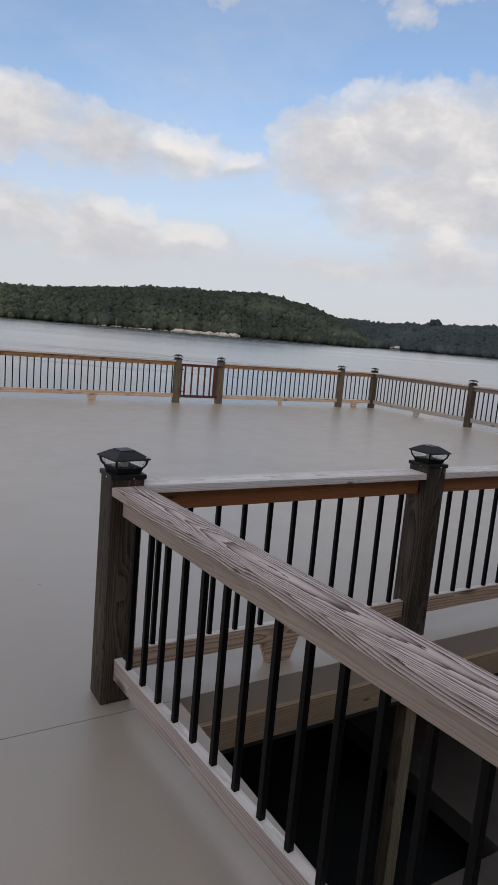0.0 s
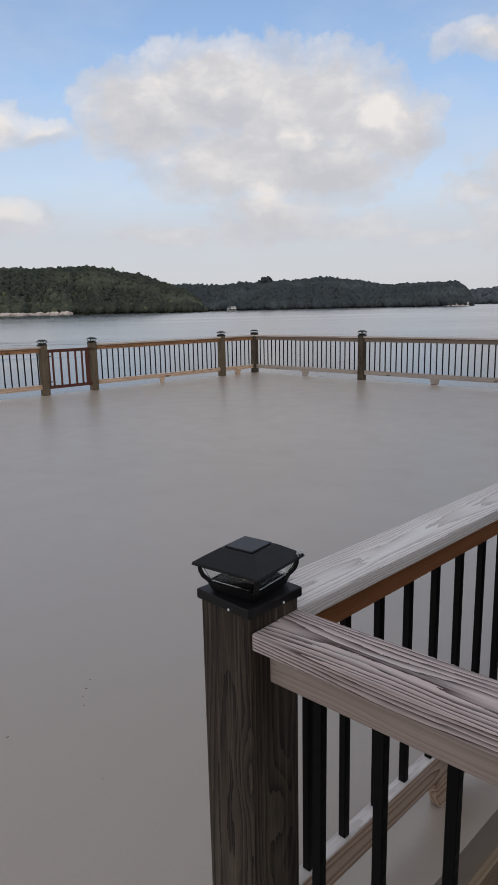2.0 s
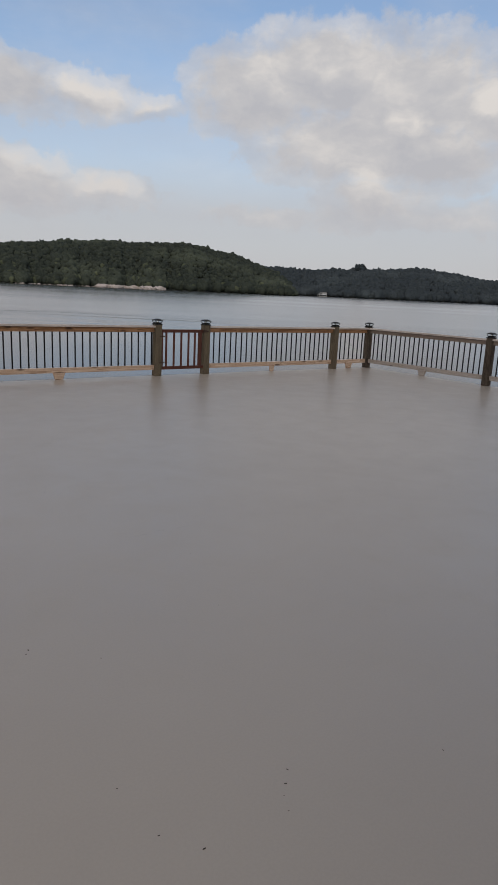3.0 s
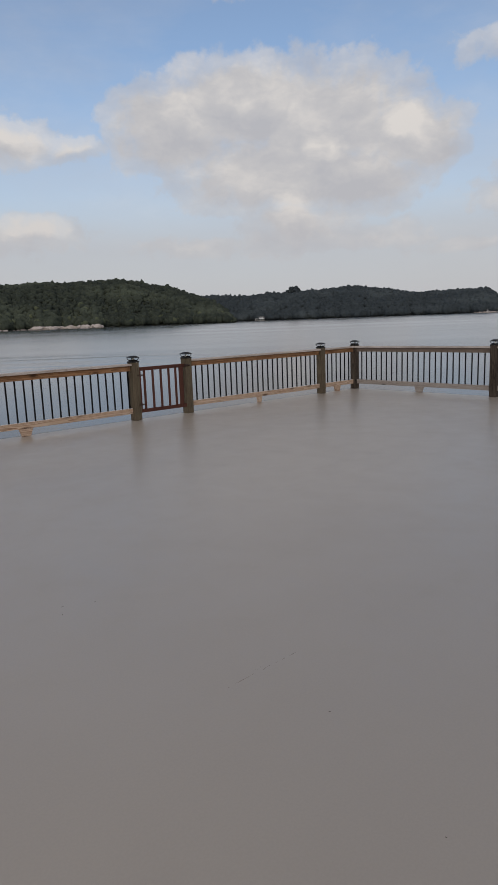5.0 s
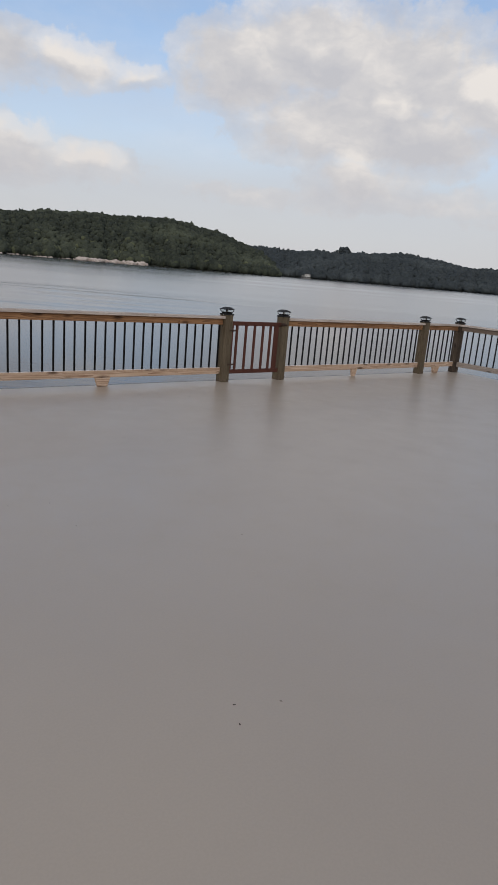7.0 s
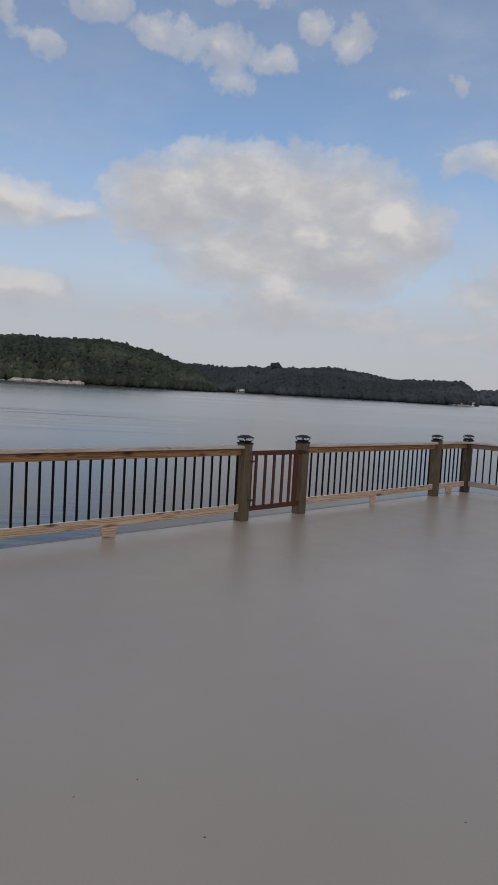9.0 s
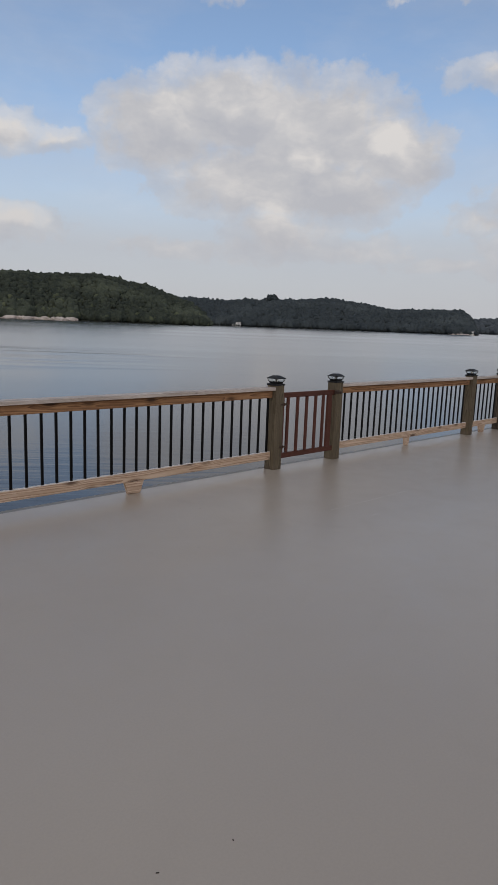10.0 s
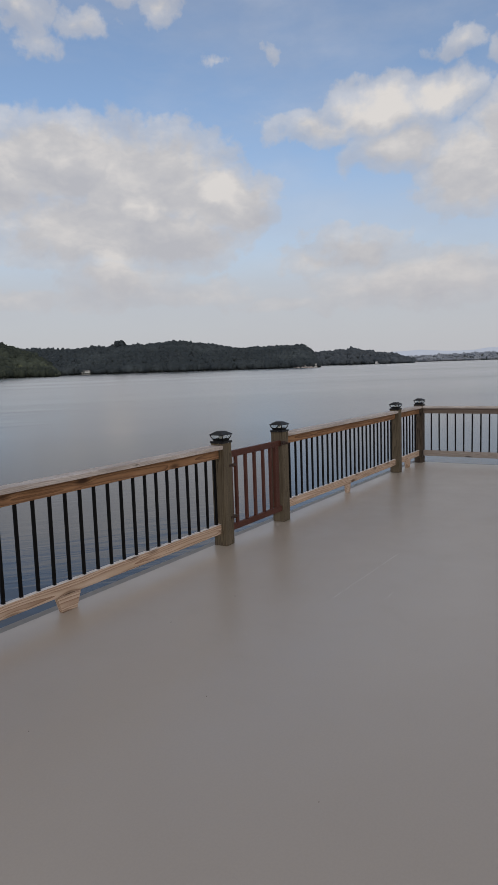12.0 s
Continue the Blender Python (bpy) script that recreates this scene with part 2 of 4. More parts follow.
def wood(name, light, dark, stain, rings=26.0, contrast=1.0, rough=0.75, relief=0.5, pith=(0.0, 0.035), knots=0.085, streaks=0.35, sharp=1.7, fine=0.62):
    """Sawn lumber whose grain runs along the object's own x axis."""
    m, N = material(name)
    info = N.add("ShaderNodeObjectInfo")
    co = N.add("ShaderNodeTexCoord").outputs["Object"]
    shift = N.add("ShaderNodeCombineXYZ", {"X": N.math("MULTIPLY", info.outputs["Random"], 37.0),
                                           "Y": N.math("MULTIPLY", info.outputs["Random"], 3.1),
                                           "Z": N.math("MULTIPLY", info.outputs["Random"], 5.3)}).outputs[0]
    p = N.vec("ADD", co, shift).outputs[0]
    # growth rings round a wandering pith line below the board
    sep = N.add("ShaderNodeSeparateXYZ", {"Vector": p})
    along = N.add("ShaderNodeCombineXYZ", {"X": sep.outputs[0]}).outputs[0]
    wander = N.add("ShaderNodeTexNoise", {"Vector": along}, {"Scale": 0.7, "Detail": 1.0})
    wsep = N.add("ShaderNodeSeparateColor", {"Color": wander.outputs["Color"]})
    own = N.add("ShaderNodeSeparateXYZ", {"Vector": co})
    rough_edge = N.noise(N.vec("MULTIPLY", p, (2.5, 22.0, 22.0)).outputs[0], 1.0, 2.0, 0.5)
    py = N.math("ADD", N.math("ADD", own.outputs[1], pith[0]), N.math("MULTIPLY", N.math("SUBTRACT", wsep.outputs[0], 0.5), 0.12))
    pz = N.math("ADD", N.math("ADD", own.outputs[2], pith[1]), N.math("MULTIPLY", N.math("SUBTRACT", wsep.outputs[1], 0.5), 0.11))
    reach = N.math("SQRT", N.math("ADD", N.math("MULTIPLY", py, py), N.math("MULTIPLY", pz, pz)))
    reach = N.math("ADD", reach, N.math("MULTIPLY", rough_edge, 0.012))
    frayed = N.noise(N.vec("MULTIPLY", p, (7.0, 110.0, 110.0)).outputs[0], 1.0, 3.0, 0.6)
    reach = N.math("ADD", reach, N.math("MULTIPLY", frayed, 0.0042))
    # the rings swing round the knots
    vor = N.tree.nodes.new("ShaderNodeTexVoronoi")
    vor.inputs["Scale"].default_value = 1.0
    N.tree.links.new(N.vec("MULTIPLY", p, (2.6, 8.0, 8.0)).outputs[0], vor.inputs["Vector"])
    swing = N.ramp(vor.outputs["Distance"], [(0.0, 1.0), (0.42, 0.0)], True)
    reach = N.math("ADD", reach, N.math("MULTIPLY", swing, 0.022 if knots > 0.1 else 0.006))
    ring = N.math("FRACT", N.math("MULTIPLY", reach, rings * 6.0))
    ring = N.math("MULTIPLY", N.math("POWER", ring, sharp), N.math("GREATER_THAN", 0.96, ring))
    fibre = N.noise(N.vec("MULTIPLY", p, (4.0, 260.0, 260.0)).outputs[0], 1.0, 3.0, 0.65)
    blot = N.noise(N.vec("MULTIPLY", p, (1.8, 9.0, 9.0)).outputs[0], 1.0, 5.0, 0.65)
    base = N.mix(N.ramp(blot, [(0.35, 0.0), (0.65, 1.0)]), light, stain)
    fac = N.math("MULTIPLY", N.math("ADD", N.math("MULTIPLY", ring, 0.80), N.math("MULTIPLY", N.math("SUBTRACT", fibre, 0.2), fine)), contrast, True)
    col = N.mix(fac, base, dark)
    # weathered ridges stand out paler, in streaks along the grain
    streak = N.noise(N.vec("MULTIPLY", p, (2.2, 95.0, 95.0)).outputs[0], 1.0, 4.0, 0.7)
    col = N.mix(N.math("MULTIPLY", N.ramp(streak, [(0.52, 0.0), (0.72, 1.0)]), streaks), col, tuple(min(0.9, c * 1.25) for c in light))
    # knots
    knot = N.ramp(vor.outputs["Distance"], [(knots * 0.4, 0.9), (knots, 0.0)])
    col = N.mix(knot, col, tuple(c * 0.35 for c in dark))
    high = N.math("SUBTRACT", N.math("MULTIPLY", ring, -0.6), N.math("MULTIPLY", fibre, 0.7))
    finish(N, col, rough, bump=high, strength=relief, dist=0.003, spec=0.3)
    return m


CAP_GREY = wood("weathered_grey_pine", (0.86, 0.73, 0.675), (0.058, 0.032, 0.029), (0.69, 0.55, 0.505), 32, 1.22, 0.7, 1.0, knots=0.075, streaks=0.32, sharp=1.5, fine=0.42)
CAP_PALE = wood("silvered_pine", (0.88, 0.84, 0.81), (0.38, 0.31, 0.28), (0.72, 0.67, 0.63), 30, 0.9, 0.7, 0.7, sharp=2.2, fine=0.4)
ON_EDGE = (0.035, -0.045)
RAIL_NEAR = wood("worn_pine", (0.54, 0.44, 0.375), (0.31, 0.225, 0.18), (0.45, 0.36, 0.31), 20, 0.7, pith=ON_EDGE)
RAIL_WORN = wood("pale_worn_pine", (0.60, 0.51, 0.475), (0.24, 0.175, 0.155), (0.47, 0.385, 0.355), 16, 0.9, pith=ON_EDGE, knots=0.2)
RAIL_TAN = wood("tan_pine", (0.66, 0.52, 0.41), (0.27, 0.155, 0.095), (0.56, 0.415, 0.30), 10, 1.25, pith=ON_EDGE, knots=0.27, sharp=2.0, fine=0.42)
RAIL_ORANGE = wood("orange_cedar", (0.40, 0.165, 0.066), (0.22, 0.08, 0.032), (0.31, 0.125, 0.05), 22, 0.7, pith=ON_EDGE)
RAIL_BROWN = wood("brown_pine", (0.42, 0.235, 0.12), (0.11, 0.050, 0.024), (0.26, 0.135, 0.066), 9, 1.1, pith=ON_EDGE, knots=0.25, sharp=2.0, fine=0.45)
CAP_FAR = wood("grey_brown_cap_pine", (0.72, 0.65, 0.60), (0.24, 0.18, 0.15), (0.42, 0.36, 0.32), 26, 0.75, 0.7, 0.6)
RAIL_DULL = wood("grey_brown_pine", (0.26, 0.205, 0.17), (0.12, 0.09, 0.07), (0.20, 0.155, 0.13), 20, 0.8, pith=ON_EDGE)
POST_WOOD = wood("dark_treated_pine", (0.125, 0.096, 0.070), (0.012, 0.008, 0.006), (0.040, 0.027, 0.018), 22, 1.05, 0.68, 1.2, knots=0.12, streaks=0.75, sharp=1.6, fine=0.5)
RAIL_GREY = wood("grey_silvered_pine", (0.46, 0.41, 0.37), (0.22, 0.18, 0.155), (0.36, 0.315, 0.28), 16, 0.9, pith=ON_EDGE, knots=0.2)
POST_OLIVE = wood("olive_treated_pine", (0.175, 0.14, 0.092), (0.050, 0.037, 0.024), (0.115, 0.09, 0.06), 20, 0.95, 0.75, 0.7)
POST_PALE = wood("pale_treated_pine", (0.42, 0.36, 0.25), (0.13, 0.10, 0.065), (0.30, 0.25, 0.17), 18, 0.9, 0.75, 0.6)
GATE_RED = wood("red_brown_stain", (0.110, 0.037, 0.023), (0.044, 0.015, 0.011), (0.078, 0.026, 0.017), 16, 0.7, 0.55, 0.3)
RAIL_TOP_PALE = wood("pale_top_pine", (0.80, 0.75, 0.71), (0.44, 0.38, 0.34), (0.66, 0.60, 0.56), 26, 0.6, 0.75, 0.6)
JOIST = wood("raw_pine_joist", (0.48, 0.365, 0.25), (0.23, 0.155, 0.095), (0.38, 0.285, 0.19), 14, 0.9, pith=(0.03, 0.0))


def metal_black():
    m, N = material("black_powder_coat")
    co = N.add("ShaderNodeTexCoord").outputs["Object"]
    n = N.noise(co, 60.0, 3.0)
    dust = N.noise(co, 9.0, 5.0, 0.7)
    col = N.mix(N.ramp(dust, [(0.55, 0.0), (0.8, 0.6)]), (0.003, 0.003, 0.0034), (0.008, 0.0075, 0.007))
    finish(N, col, N.ramp(n, [(0.3, 0.34), (0.7, 0.5)]), 0.0, n, 0.1, 0.0005, 0.14)
    return m


BLACK = metal_black()


def cap_plastic():
    m, N = material("black_lamp_plastic")
    co = N.add("ShaderNodeTexCoord").outputs["Object"]
    dust = N.noise(co, 22.0, 6.0, 0.7)
    col = N.mix(N.ramp(dust, [(0.5, 0.0), (0.8, 1.0)]), (0.007, 0.007, 0.008), (0.026, 0.025, 0.026))
    finish(N, col, N.ramp(dust, [(0.3, 0.42), (0.7, 0.62)]), 0.0, N.noise(co, 300.0, 2.0), 0.12, 0.0006, 0.32)
    return m


LAMP_BLACK = cap_plastic()


def solar():
    m, N = material("solar_cell")
    co = N.add("ShaderNodeTexCoord").outputs["Object"]
    n = N.noise(co, 40.0, 4.0)
    finish(N, N.mix(n, (0.010, 0.011, 0.016), (0.025, 0.025, 0.032)), 0.5)
    return m


def glass(name, tint, rough):
    m, N = material(name)
    finish(N, tint, rough, **{"Transmission Weight": 1.0, "IOR": 1.25})
    return m


def plain(name, c, rough, metal=0.0, vary=0.25, scale=8.0):
    m, N = material(name)
    co = N.add("ShaderNodeTexCoord").outputs["Object"]
    n = N.noise(co, scale, 6.0, 0.65)
    col = N.mix(n, tuple(v * (1 - vary) for v in c), tuple(min(1.0, v * (1 + vary)) for v in c))
    finish(N, col, rough, metal, N.noise(co, scale * 6, 3.0), 0.15, 0.001)
    return m


SOLAR = solar()
LENS = glass("clear_lamp_lens", (0.93, 0.95, 0.95), 0.08)
BULB = plain("white_led_holder", (0.75, 0.75, 0.72), 0.4)
STEEL = plain("rusty_steel", (0.07, 0.045, 0.035), 0.55, 0.6, 0.5, 30)
FLASH = plain("grey_edge_flashing", (0.20, 0.185, 0.165), 0.5, 0.0, 0.15, 3)
# near black: the shade below the deck is put into this colour
BELOW_DARK = plain("dark_below", (0.03, 0.028, 0.026), 0.8, 0.0, 0.4, 3)
DOCK = plain("grey_dock_boards", (0.24, 0.21, 0.185), 0.8, 0.0, 0.4, 3)
ROCK = plain("pale_limestone", (0.52, 0.45, 0.41), 0.9, 0.0, 0.45, 0.3)
WHITE = plain("white_painted_boards", (0.75, 0.75, 0.73), 0.6, 0.0, 0.08, 0.5)
DARKGLASS = plain("dark_window", (0.03, 0.035, 0.04), 0.2, 0.0, 0.2, 1)
ROOFGREY = plain("grey_shingle", (0.30, 0.29, 0.28), 0.8, 0.0, 0.2, 0.7)
SHADE_WALL = plain("taupe_wall", (0.42, 0.39, 0.35), 0.8, 0.0, 0.12, 1.5)
SCUFF = plain("worn_pale_coating", (0.60, 0.57, 0.53), 0.4)
GRIT = plain("dead_leaf_bits", (0.05, 0.038, 0.03), 0.9, 0.0, 0.4, 50)


def deck_coat():
    m, N = material("taupe_deck_coating")
    co = N.add("ShaderNodeTexCoord").outputs["Object"]
    big = N.noise(co, 0.35, 5.0, 0.6)
    mid = N.noise(co, 2.6, 6.0, 0.6, 0.4)
    fine = N.noise(co, 90.0, 3.0, 0.6)
    col = N.mix(N.ramp(big, [(0.3, 0.0), (0.7, 1.0)]), (0.374, 0.316, 0.259), (0.410, 0.350, 0.289))
    col = N.mix(N.ramp(mid, [(0.58, 0.0), (0.78, 0.22)]), col, (0.336, 0.290, 0.236))
    col = N.mix(N.ramp(fine, [(0.4, 0.0), (0.6, 0.12)]), col, (0.296, 0.256, 0.210))
    rough = N.math("ADD", N.ramp(mid, [(0.3, 0.27), (0.7, 0.36)]), N.math("MULTIPLY", fine, 0.05))
    swell = N.noise(co, 0.8, 3.0)
    hgt = N.math("ADD", N.math("MULTIPLY", fine, 0.12), swell)
    finish(N, col, rough, 0.0, hgt, 0.018, 0.02, 1.0)
    return m


DECK = deck_coat()


BREEZE = (32.0, 84.0, 0.0)            # middle of the rippled patch


def lake():
    m, N = material("lake_water")
    co = N.add("ShaderNodeTexCoord").outputs["Object"]
    # wavelets run across the wind, which blows out over the lake
    sp = N.add("ShaderNodeSeparateXYZ", {"Vector": co})
    u = N.math("SUBTRACT", N.math("MULTIPLY", sp.outputs[0], 0.77), N.math("MULTIPLY", sp.outputs[1], 0.64))
    v = N.math("ADD", N.math("MULTIPLY", sp.outputs[0], 0.64), N.math("MULTIPLY", sp.outputs[1], 0.77))
    uv = N.add("ShaderNodeCombineXYZ", {"X": N.math("MULTIPLY", u, 0.16), "Y": v}).outputs[0]
    rip = N.noise(uv, 2.0, 2.0, 0.5, 0.4)
    swell = N.noise(uv, 0.42, 1.0, 0.5)
    gust = N.noise(uv, 0.018, 4.0, 0.55)
    amount = N.ramp(gust, [(0.40, 0.35), (0.62, 1.0)])
    out = N.vec("LENGTH", co, None).outputs["Value"]
    # a breeze roughens one patch; elsewhere the wavelets fade out over the lake
    off = N.vec("MULTIPLY", N.vec("SUBTRACT", co, BREEZE).outputs[0], (1 / 26.0, 1 / 26.0, 0.0)).outputs[0]
    patch = N.math("ADD", N.vec("LENGTH", off, None).outputs["Value"], N.math("MULTIPLY", N.math("SUBTRACT", N.noise(uv, 0.06, 3.0), 0.5), 1.6))
    patch = N.ramp(patch, [(0.45, 1.0), (1.0, 0.0)], True)
    fine = N.ramp(N.math("DIVIDE", out, 100.0), [(0.12, 1.0), (0.42, 0.0)], True)
    long = N.ramp(N.math("DIVIDE", out, 100.0), [(0.12, 1.0), (0.42, 0.0)], True)
    near = N.math("MULTIPLY", N.math("ADD", N.math("MULTIPLY", N.math("MULTIPLY", rip, fine), 1.7), N.math("MULTIPLY", N.math("MULTIPLY", swell, long), 1.8)), amount)
    ruffle = N.noise(uv, 0.20, 1.0, 0.5)
    hgt = N.math("ADD", near, N.math("MULTIPLY", N.math("MULTIPLY", ruffle, patch), 6.0))
    rough = N.math("ADD", N.ramp(gust, [(0.36, 0.11), (0.66, 0.16)]), N.math("MULTIPLY", fine, -0.04))
    p = finish(N, (0.052, 0.057, 0.065), rough, 0.0, hgt, 0.25, 0.12, 0.6, IOR=1.34)
    # of the small wind waves only the faces turned to the near shore show, tilted a few degrees
    tilt = N.add("ShaderNodeCombineXYZ", values={"X": -0.027, "Y": -0.032, "Z": 1.0}).outputs[0]
    N.tree.links.new(N.vec("NORMALIZE", tilt, None).outputs[0], p.inputs["Normal"].links[0].from_node.inputs["Normal"])
    return m


WATER = lake()


def leaves(name, a, b, c):
    m, N = material(name)
    geo = N.add("ShaderNodeNewGeometry")
    co = N.add("ShaderNodeTexCoord").outputs["Object"]
    n = N.noise(co, 0.55, 5.0, 0.7)
    col = N.mix(geo.outputs["Random Per Island"], a, b)
    col = N.mix(N.ramp(n, [(0.42, 0.0), (0.66, 0.8)]), col, c)
    stand = N.noise(co, 0.011, 4.0, 0.6)
    col = N.mix(N.ramp(stand, [(0.50, 0.0), (0.68, 0.75)]), col, tuple(v * 1.5 for v in b))
    finish(N, col, 0.9, 0.0, n, 0.6, 0.8, 0.1)
    return m


WOODS_NEAR = leaves("mixed_green_leaves", (0.036, 0.044, 0.036), (0.066, 0.076, 0.054), (0.033, 0.040, 0.034))
# sunlight on the hill's left end, as leaf colour; some lighter shore trees too
WOODS_SUNLIT = leaves("sunlit_green_leaves", (0.070, 0.082, 0.052), (0.105, 0.115, 0.068), (0.060, 0.070, 0.048))
# pale blue here is haze put into the leaf colour
WOODS_STRIP = leaves("hazed_strip_leaves", (0.25, 0.27, 0.31), (0.28, 0.30, 0.33), (0.23, 0.25, 0.29))
# dark leaves, lifted towards blue for the thin haze on the ridge
WOODS_FAR = leaves("thin_haze_leaves", (0.048, 0.059, 0.066), (0.060, 0.071, 0.074), (0.043, 0.053, 0.060))
# leaves tinted blue-grey to carry the haze at this distance
WOODS_HAZY = leaves("haze_blue_leaves", (0.075, 0.088, 0.100), (0.09, 0.10, 0.11), (0.065, 0.078, 0.09))
SOIL = plain("wooded_slope_soil", (0.040, 0.046, 0.038), 0.95, 0.0, 0.4, 0.05)


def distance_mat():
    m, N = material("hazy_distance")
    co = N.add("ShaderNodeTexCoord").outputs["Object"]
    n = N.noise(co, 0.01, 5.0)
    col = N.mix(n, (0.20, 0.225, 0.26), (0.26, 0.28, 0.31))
    # pale tint and emission imitate haze over the hills, which give no light
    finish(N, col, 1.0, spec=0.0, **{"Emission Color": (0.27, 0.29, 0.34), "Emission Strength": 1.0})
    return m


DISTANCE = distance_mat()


# ---- mesh helpers ----
def box(bm, x0, x1, y0, y1, z0, z1, bevel=0.0):
    """A box between corners, its edges rounded by bevel."""
    made = bmesh.ops.create_cube(bm, size=1.0)["verts"]
    for v in made:
        v.co = Vector(((x0 + x1) / 2 + v.co.x * (x1 - x0), (y0 + y1) / 2 + v.co.y * (y1 - y0), (z0 + z1) / 2 + v.co.z * (z1 - z0)))
    if bevel:
        edges = {e for v in made for e in v.link_edges}
        bmesh.ops.bevel(bm, geom=list(edges), offset=bevel, segments=2, affect="EDGES", profile=0.5)
    return made


def mesh_of(name, bm, mat, smooth=False):
    me = bpy.data.meshes.new(name)
    bmesh.ops.recalc_face_normals(bm, faces=bm.faces[:])
    bm.to_mesh(me)
    bm.free()
    me.materials.append(mat)
    if smooth:
        me.shade_smooth()
    return me


def part(name, bm, mat, parent=None, label="", m=None, smooth=False):
    """Links a bmesh as one mesh object under a thing or a part."""
    ob = new(name, mesh_of(name, bm, mat, smooth))
    if parent is not None:
        ob.parent = parent
    if m is not None:
        ob.matrix_local = m
    return tagged(ob, label)


def same_part(name, mesh, parent, m):
    ob = new(name, mesh)
    ob.parent = parent
    ob.matrix_local = m
    return ob


def board(length, height, depth, bevel=0.005, sag=0.0):
    """A plank along x from 0 to length, centred in y, from 0 up in z; long faces cut in lengths so that it can be a little uneven."""
    bm = bmesh.new()
    box(bm, 0, length, -depth / 2, depth / 2, 0, height, bevel)
    cuts = max(1, int(length / 0.25))
    for i in range(1, cuts):
        bmesh.ops.bisect_plane(bm, geom=bm.verts[:] + bm.edges[:] + bm.faces[:], plane_co=(length * i / cuts, 0, 0), plane_no=(1, 0, 0))
    if sag:
        for v in bm.verts:
            k = noise.noise(Vector((v.co.x * 0.9, v.co.y * 6, length)))
            v.co.z += sag * k
            v.co.y += sag * 0.6 * noise.noise(Vector((v.co.x * 0.8, 4.0, length)))
    return bm


def thing(name, m, label, category, group="", kind=""):
    ob = new(name)
    ob.empty_display_size = 0.1
    ob.matrix_world = m
    return tagged(ob, label, category, group, kind)


def panel(name, x0, x1, y0, y1, z0, z1, mat, label="", bevel=0.0, kind="structure"):
    bm = bmesh.new()
    box(bm, x0, x1, y0, y1, z0, z1, bevel)
    ob = part(name, bm, mat)
    return tagged(ob, label, kind=kind)


# ---- the setting: deck with a stairwell ----
XR, YB = 11.39, 11.37            # lines of the outer railings
HX0, HX1, HY0, HY1 = 0.26, 6.2, -3.6, -0.17   # the stairwell
SEAM = -0.150
XW, YS = -7.0, -8.0
EX, EY = XR + 0.075, YB + 0.075
coat = "smooth taupe-grey coated deck floor with a low sheen"
panel("floor", XW, EX, SEAM + 0.002, EY, -0.15, 0.0, DECK, coat)
panel("floor", XW, HX0, YS, SEAM - 0.002, -0.15, 0.0, DECK, coat)
panel("floor", HX1, EX, YS, SEAM - 0.002, -0.15, 0.0, DECK, coat)
panel("floor", HX0, HX1, YS, HY0, -0.15, 0.0, DECK, coat)
# metal edging outside the railings
panel("trim_flashing_north", XW, EX + 0.10, EY + 0.012, EY + 0.10, -0.10, -0.008, FLASH, "grey metal flashing along the deck edge", 0.004)
panel("trim_flashing_east", EX + 0.012, EX + 0.10, YS, EY + 0.010, -0.10, -0.008, FLASH, "grey metal flashing along the deck edge", 0.004)
# boards that line the well below the coating
panel("trim_well_north", HX0 + 0.01, HX1 - 0.01, HY1 - 0.003, HY1 + 0.035, -0.30, -0.153, JOIST, "raw pine joist lining the stairwell")
panel("trim_well_west", HX0 - 0.035, HX0 + 0.003, HY0, HY1 - 0.006, -0.30, -0.153, JOIST, "raw pine joist lining the stairwell")
panel("trim_well_south", HX0 + 0.01, HX1 - 0.01, HY0 - 0.01, HY0 + 0.03, -0.30, -0.153, JOIST, "raw pine joist lining the stairwell")
panel("trim_well_east", HX1 - 0.036, HX1 + 0.002, HY0 + 0.034, HY1 - 0.034, -0.30, -0.153, JOIST, "raw pine joist lining the stairwell")
# unseen walls and a near-black ceiling added to keep the stairwell dark
panel("ceiling_below", XW, HX0 - 0.01, YS, EY, -0.34, -0.31, BELOW_DARK, "deck underside, coloured near black as in shade")
panel("ceiling_below", HX0 - 0.008, EX, HY1 + 0.02, EY, -0.34, -0.31, BELOW_DARK, "deck underside, coloured near black as in shade")
panel("ceiling_below", HX1 + 0.01, EX, YS, HY1 + 0.018, -0.34, -0.31, BELOW_DARK, "deck underside, coloured near black as in shade")
panel("wall_north_below", XW, EX, EY - 0.12, EY - 0.02, -3.4, -0.36, BELOW_DARK, "near-black unseen wall added under the deck to shut out light")
panel("wall_east_below", EX - 0.12, EX - 0.02, YS, EY - 0.13, -3.4, -0.36, BELOW_DARK, "near-black unseen wall added under the deck to shut out light")
panel("wall_west_below", XW, XW + 0.1, YS, EY - 0.13, -3.4, -0.36, BELOW_DARK, "near-black unseen wall added under the deck to shut out light")
panel("wall_south_below", XW + 0.11, EX - 0.13, YS, YS + 0.1, -3.4, -0.36, BELOW_DARK, "near-black unseen wall added under the deck to shut out light")
# unseen wall, added to hold back sky light from the south
panel("wall_south", XW, EX, -5.6, -5.4, 0.0, 4.6, SHADE_WALL, "plain taupe wall added out of view to block sky light")
panel("floor_lower_dock", XW + 0.12, EX - 0.14, YS + 0.12, 0.51, -2.80, -2.60, DOCK, "dark boarded floor of the lower dock")
panel("floor_lower_finger", 3.85, EX - 0.14, 0.512, EY - 0.14, -2.80, -2.60, DOCK, "dark boarded dock finger beside the boat slip")

# the lake, one sheet to the horizon; the deck falls slightly towards it
TILT = 0.0060


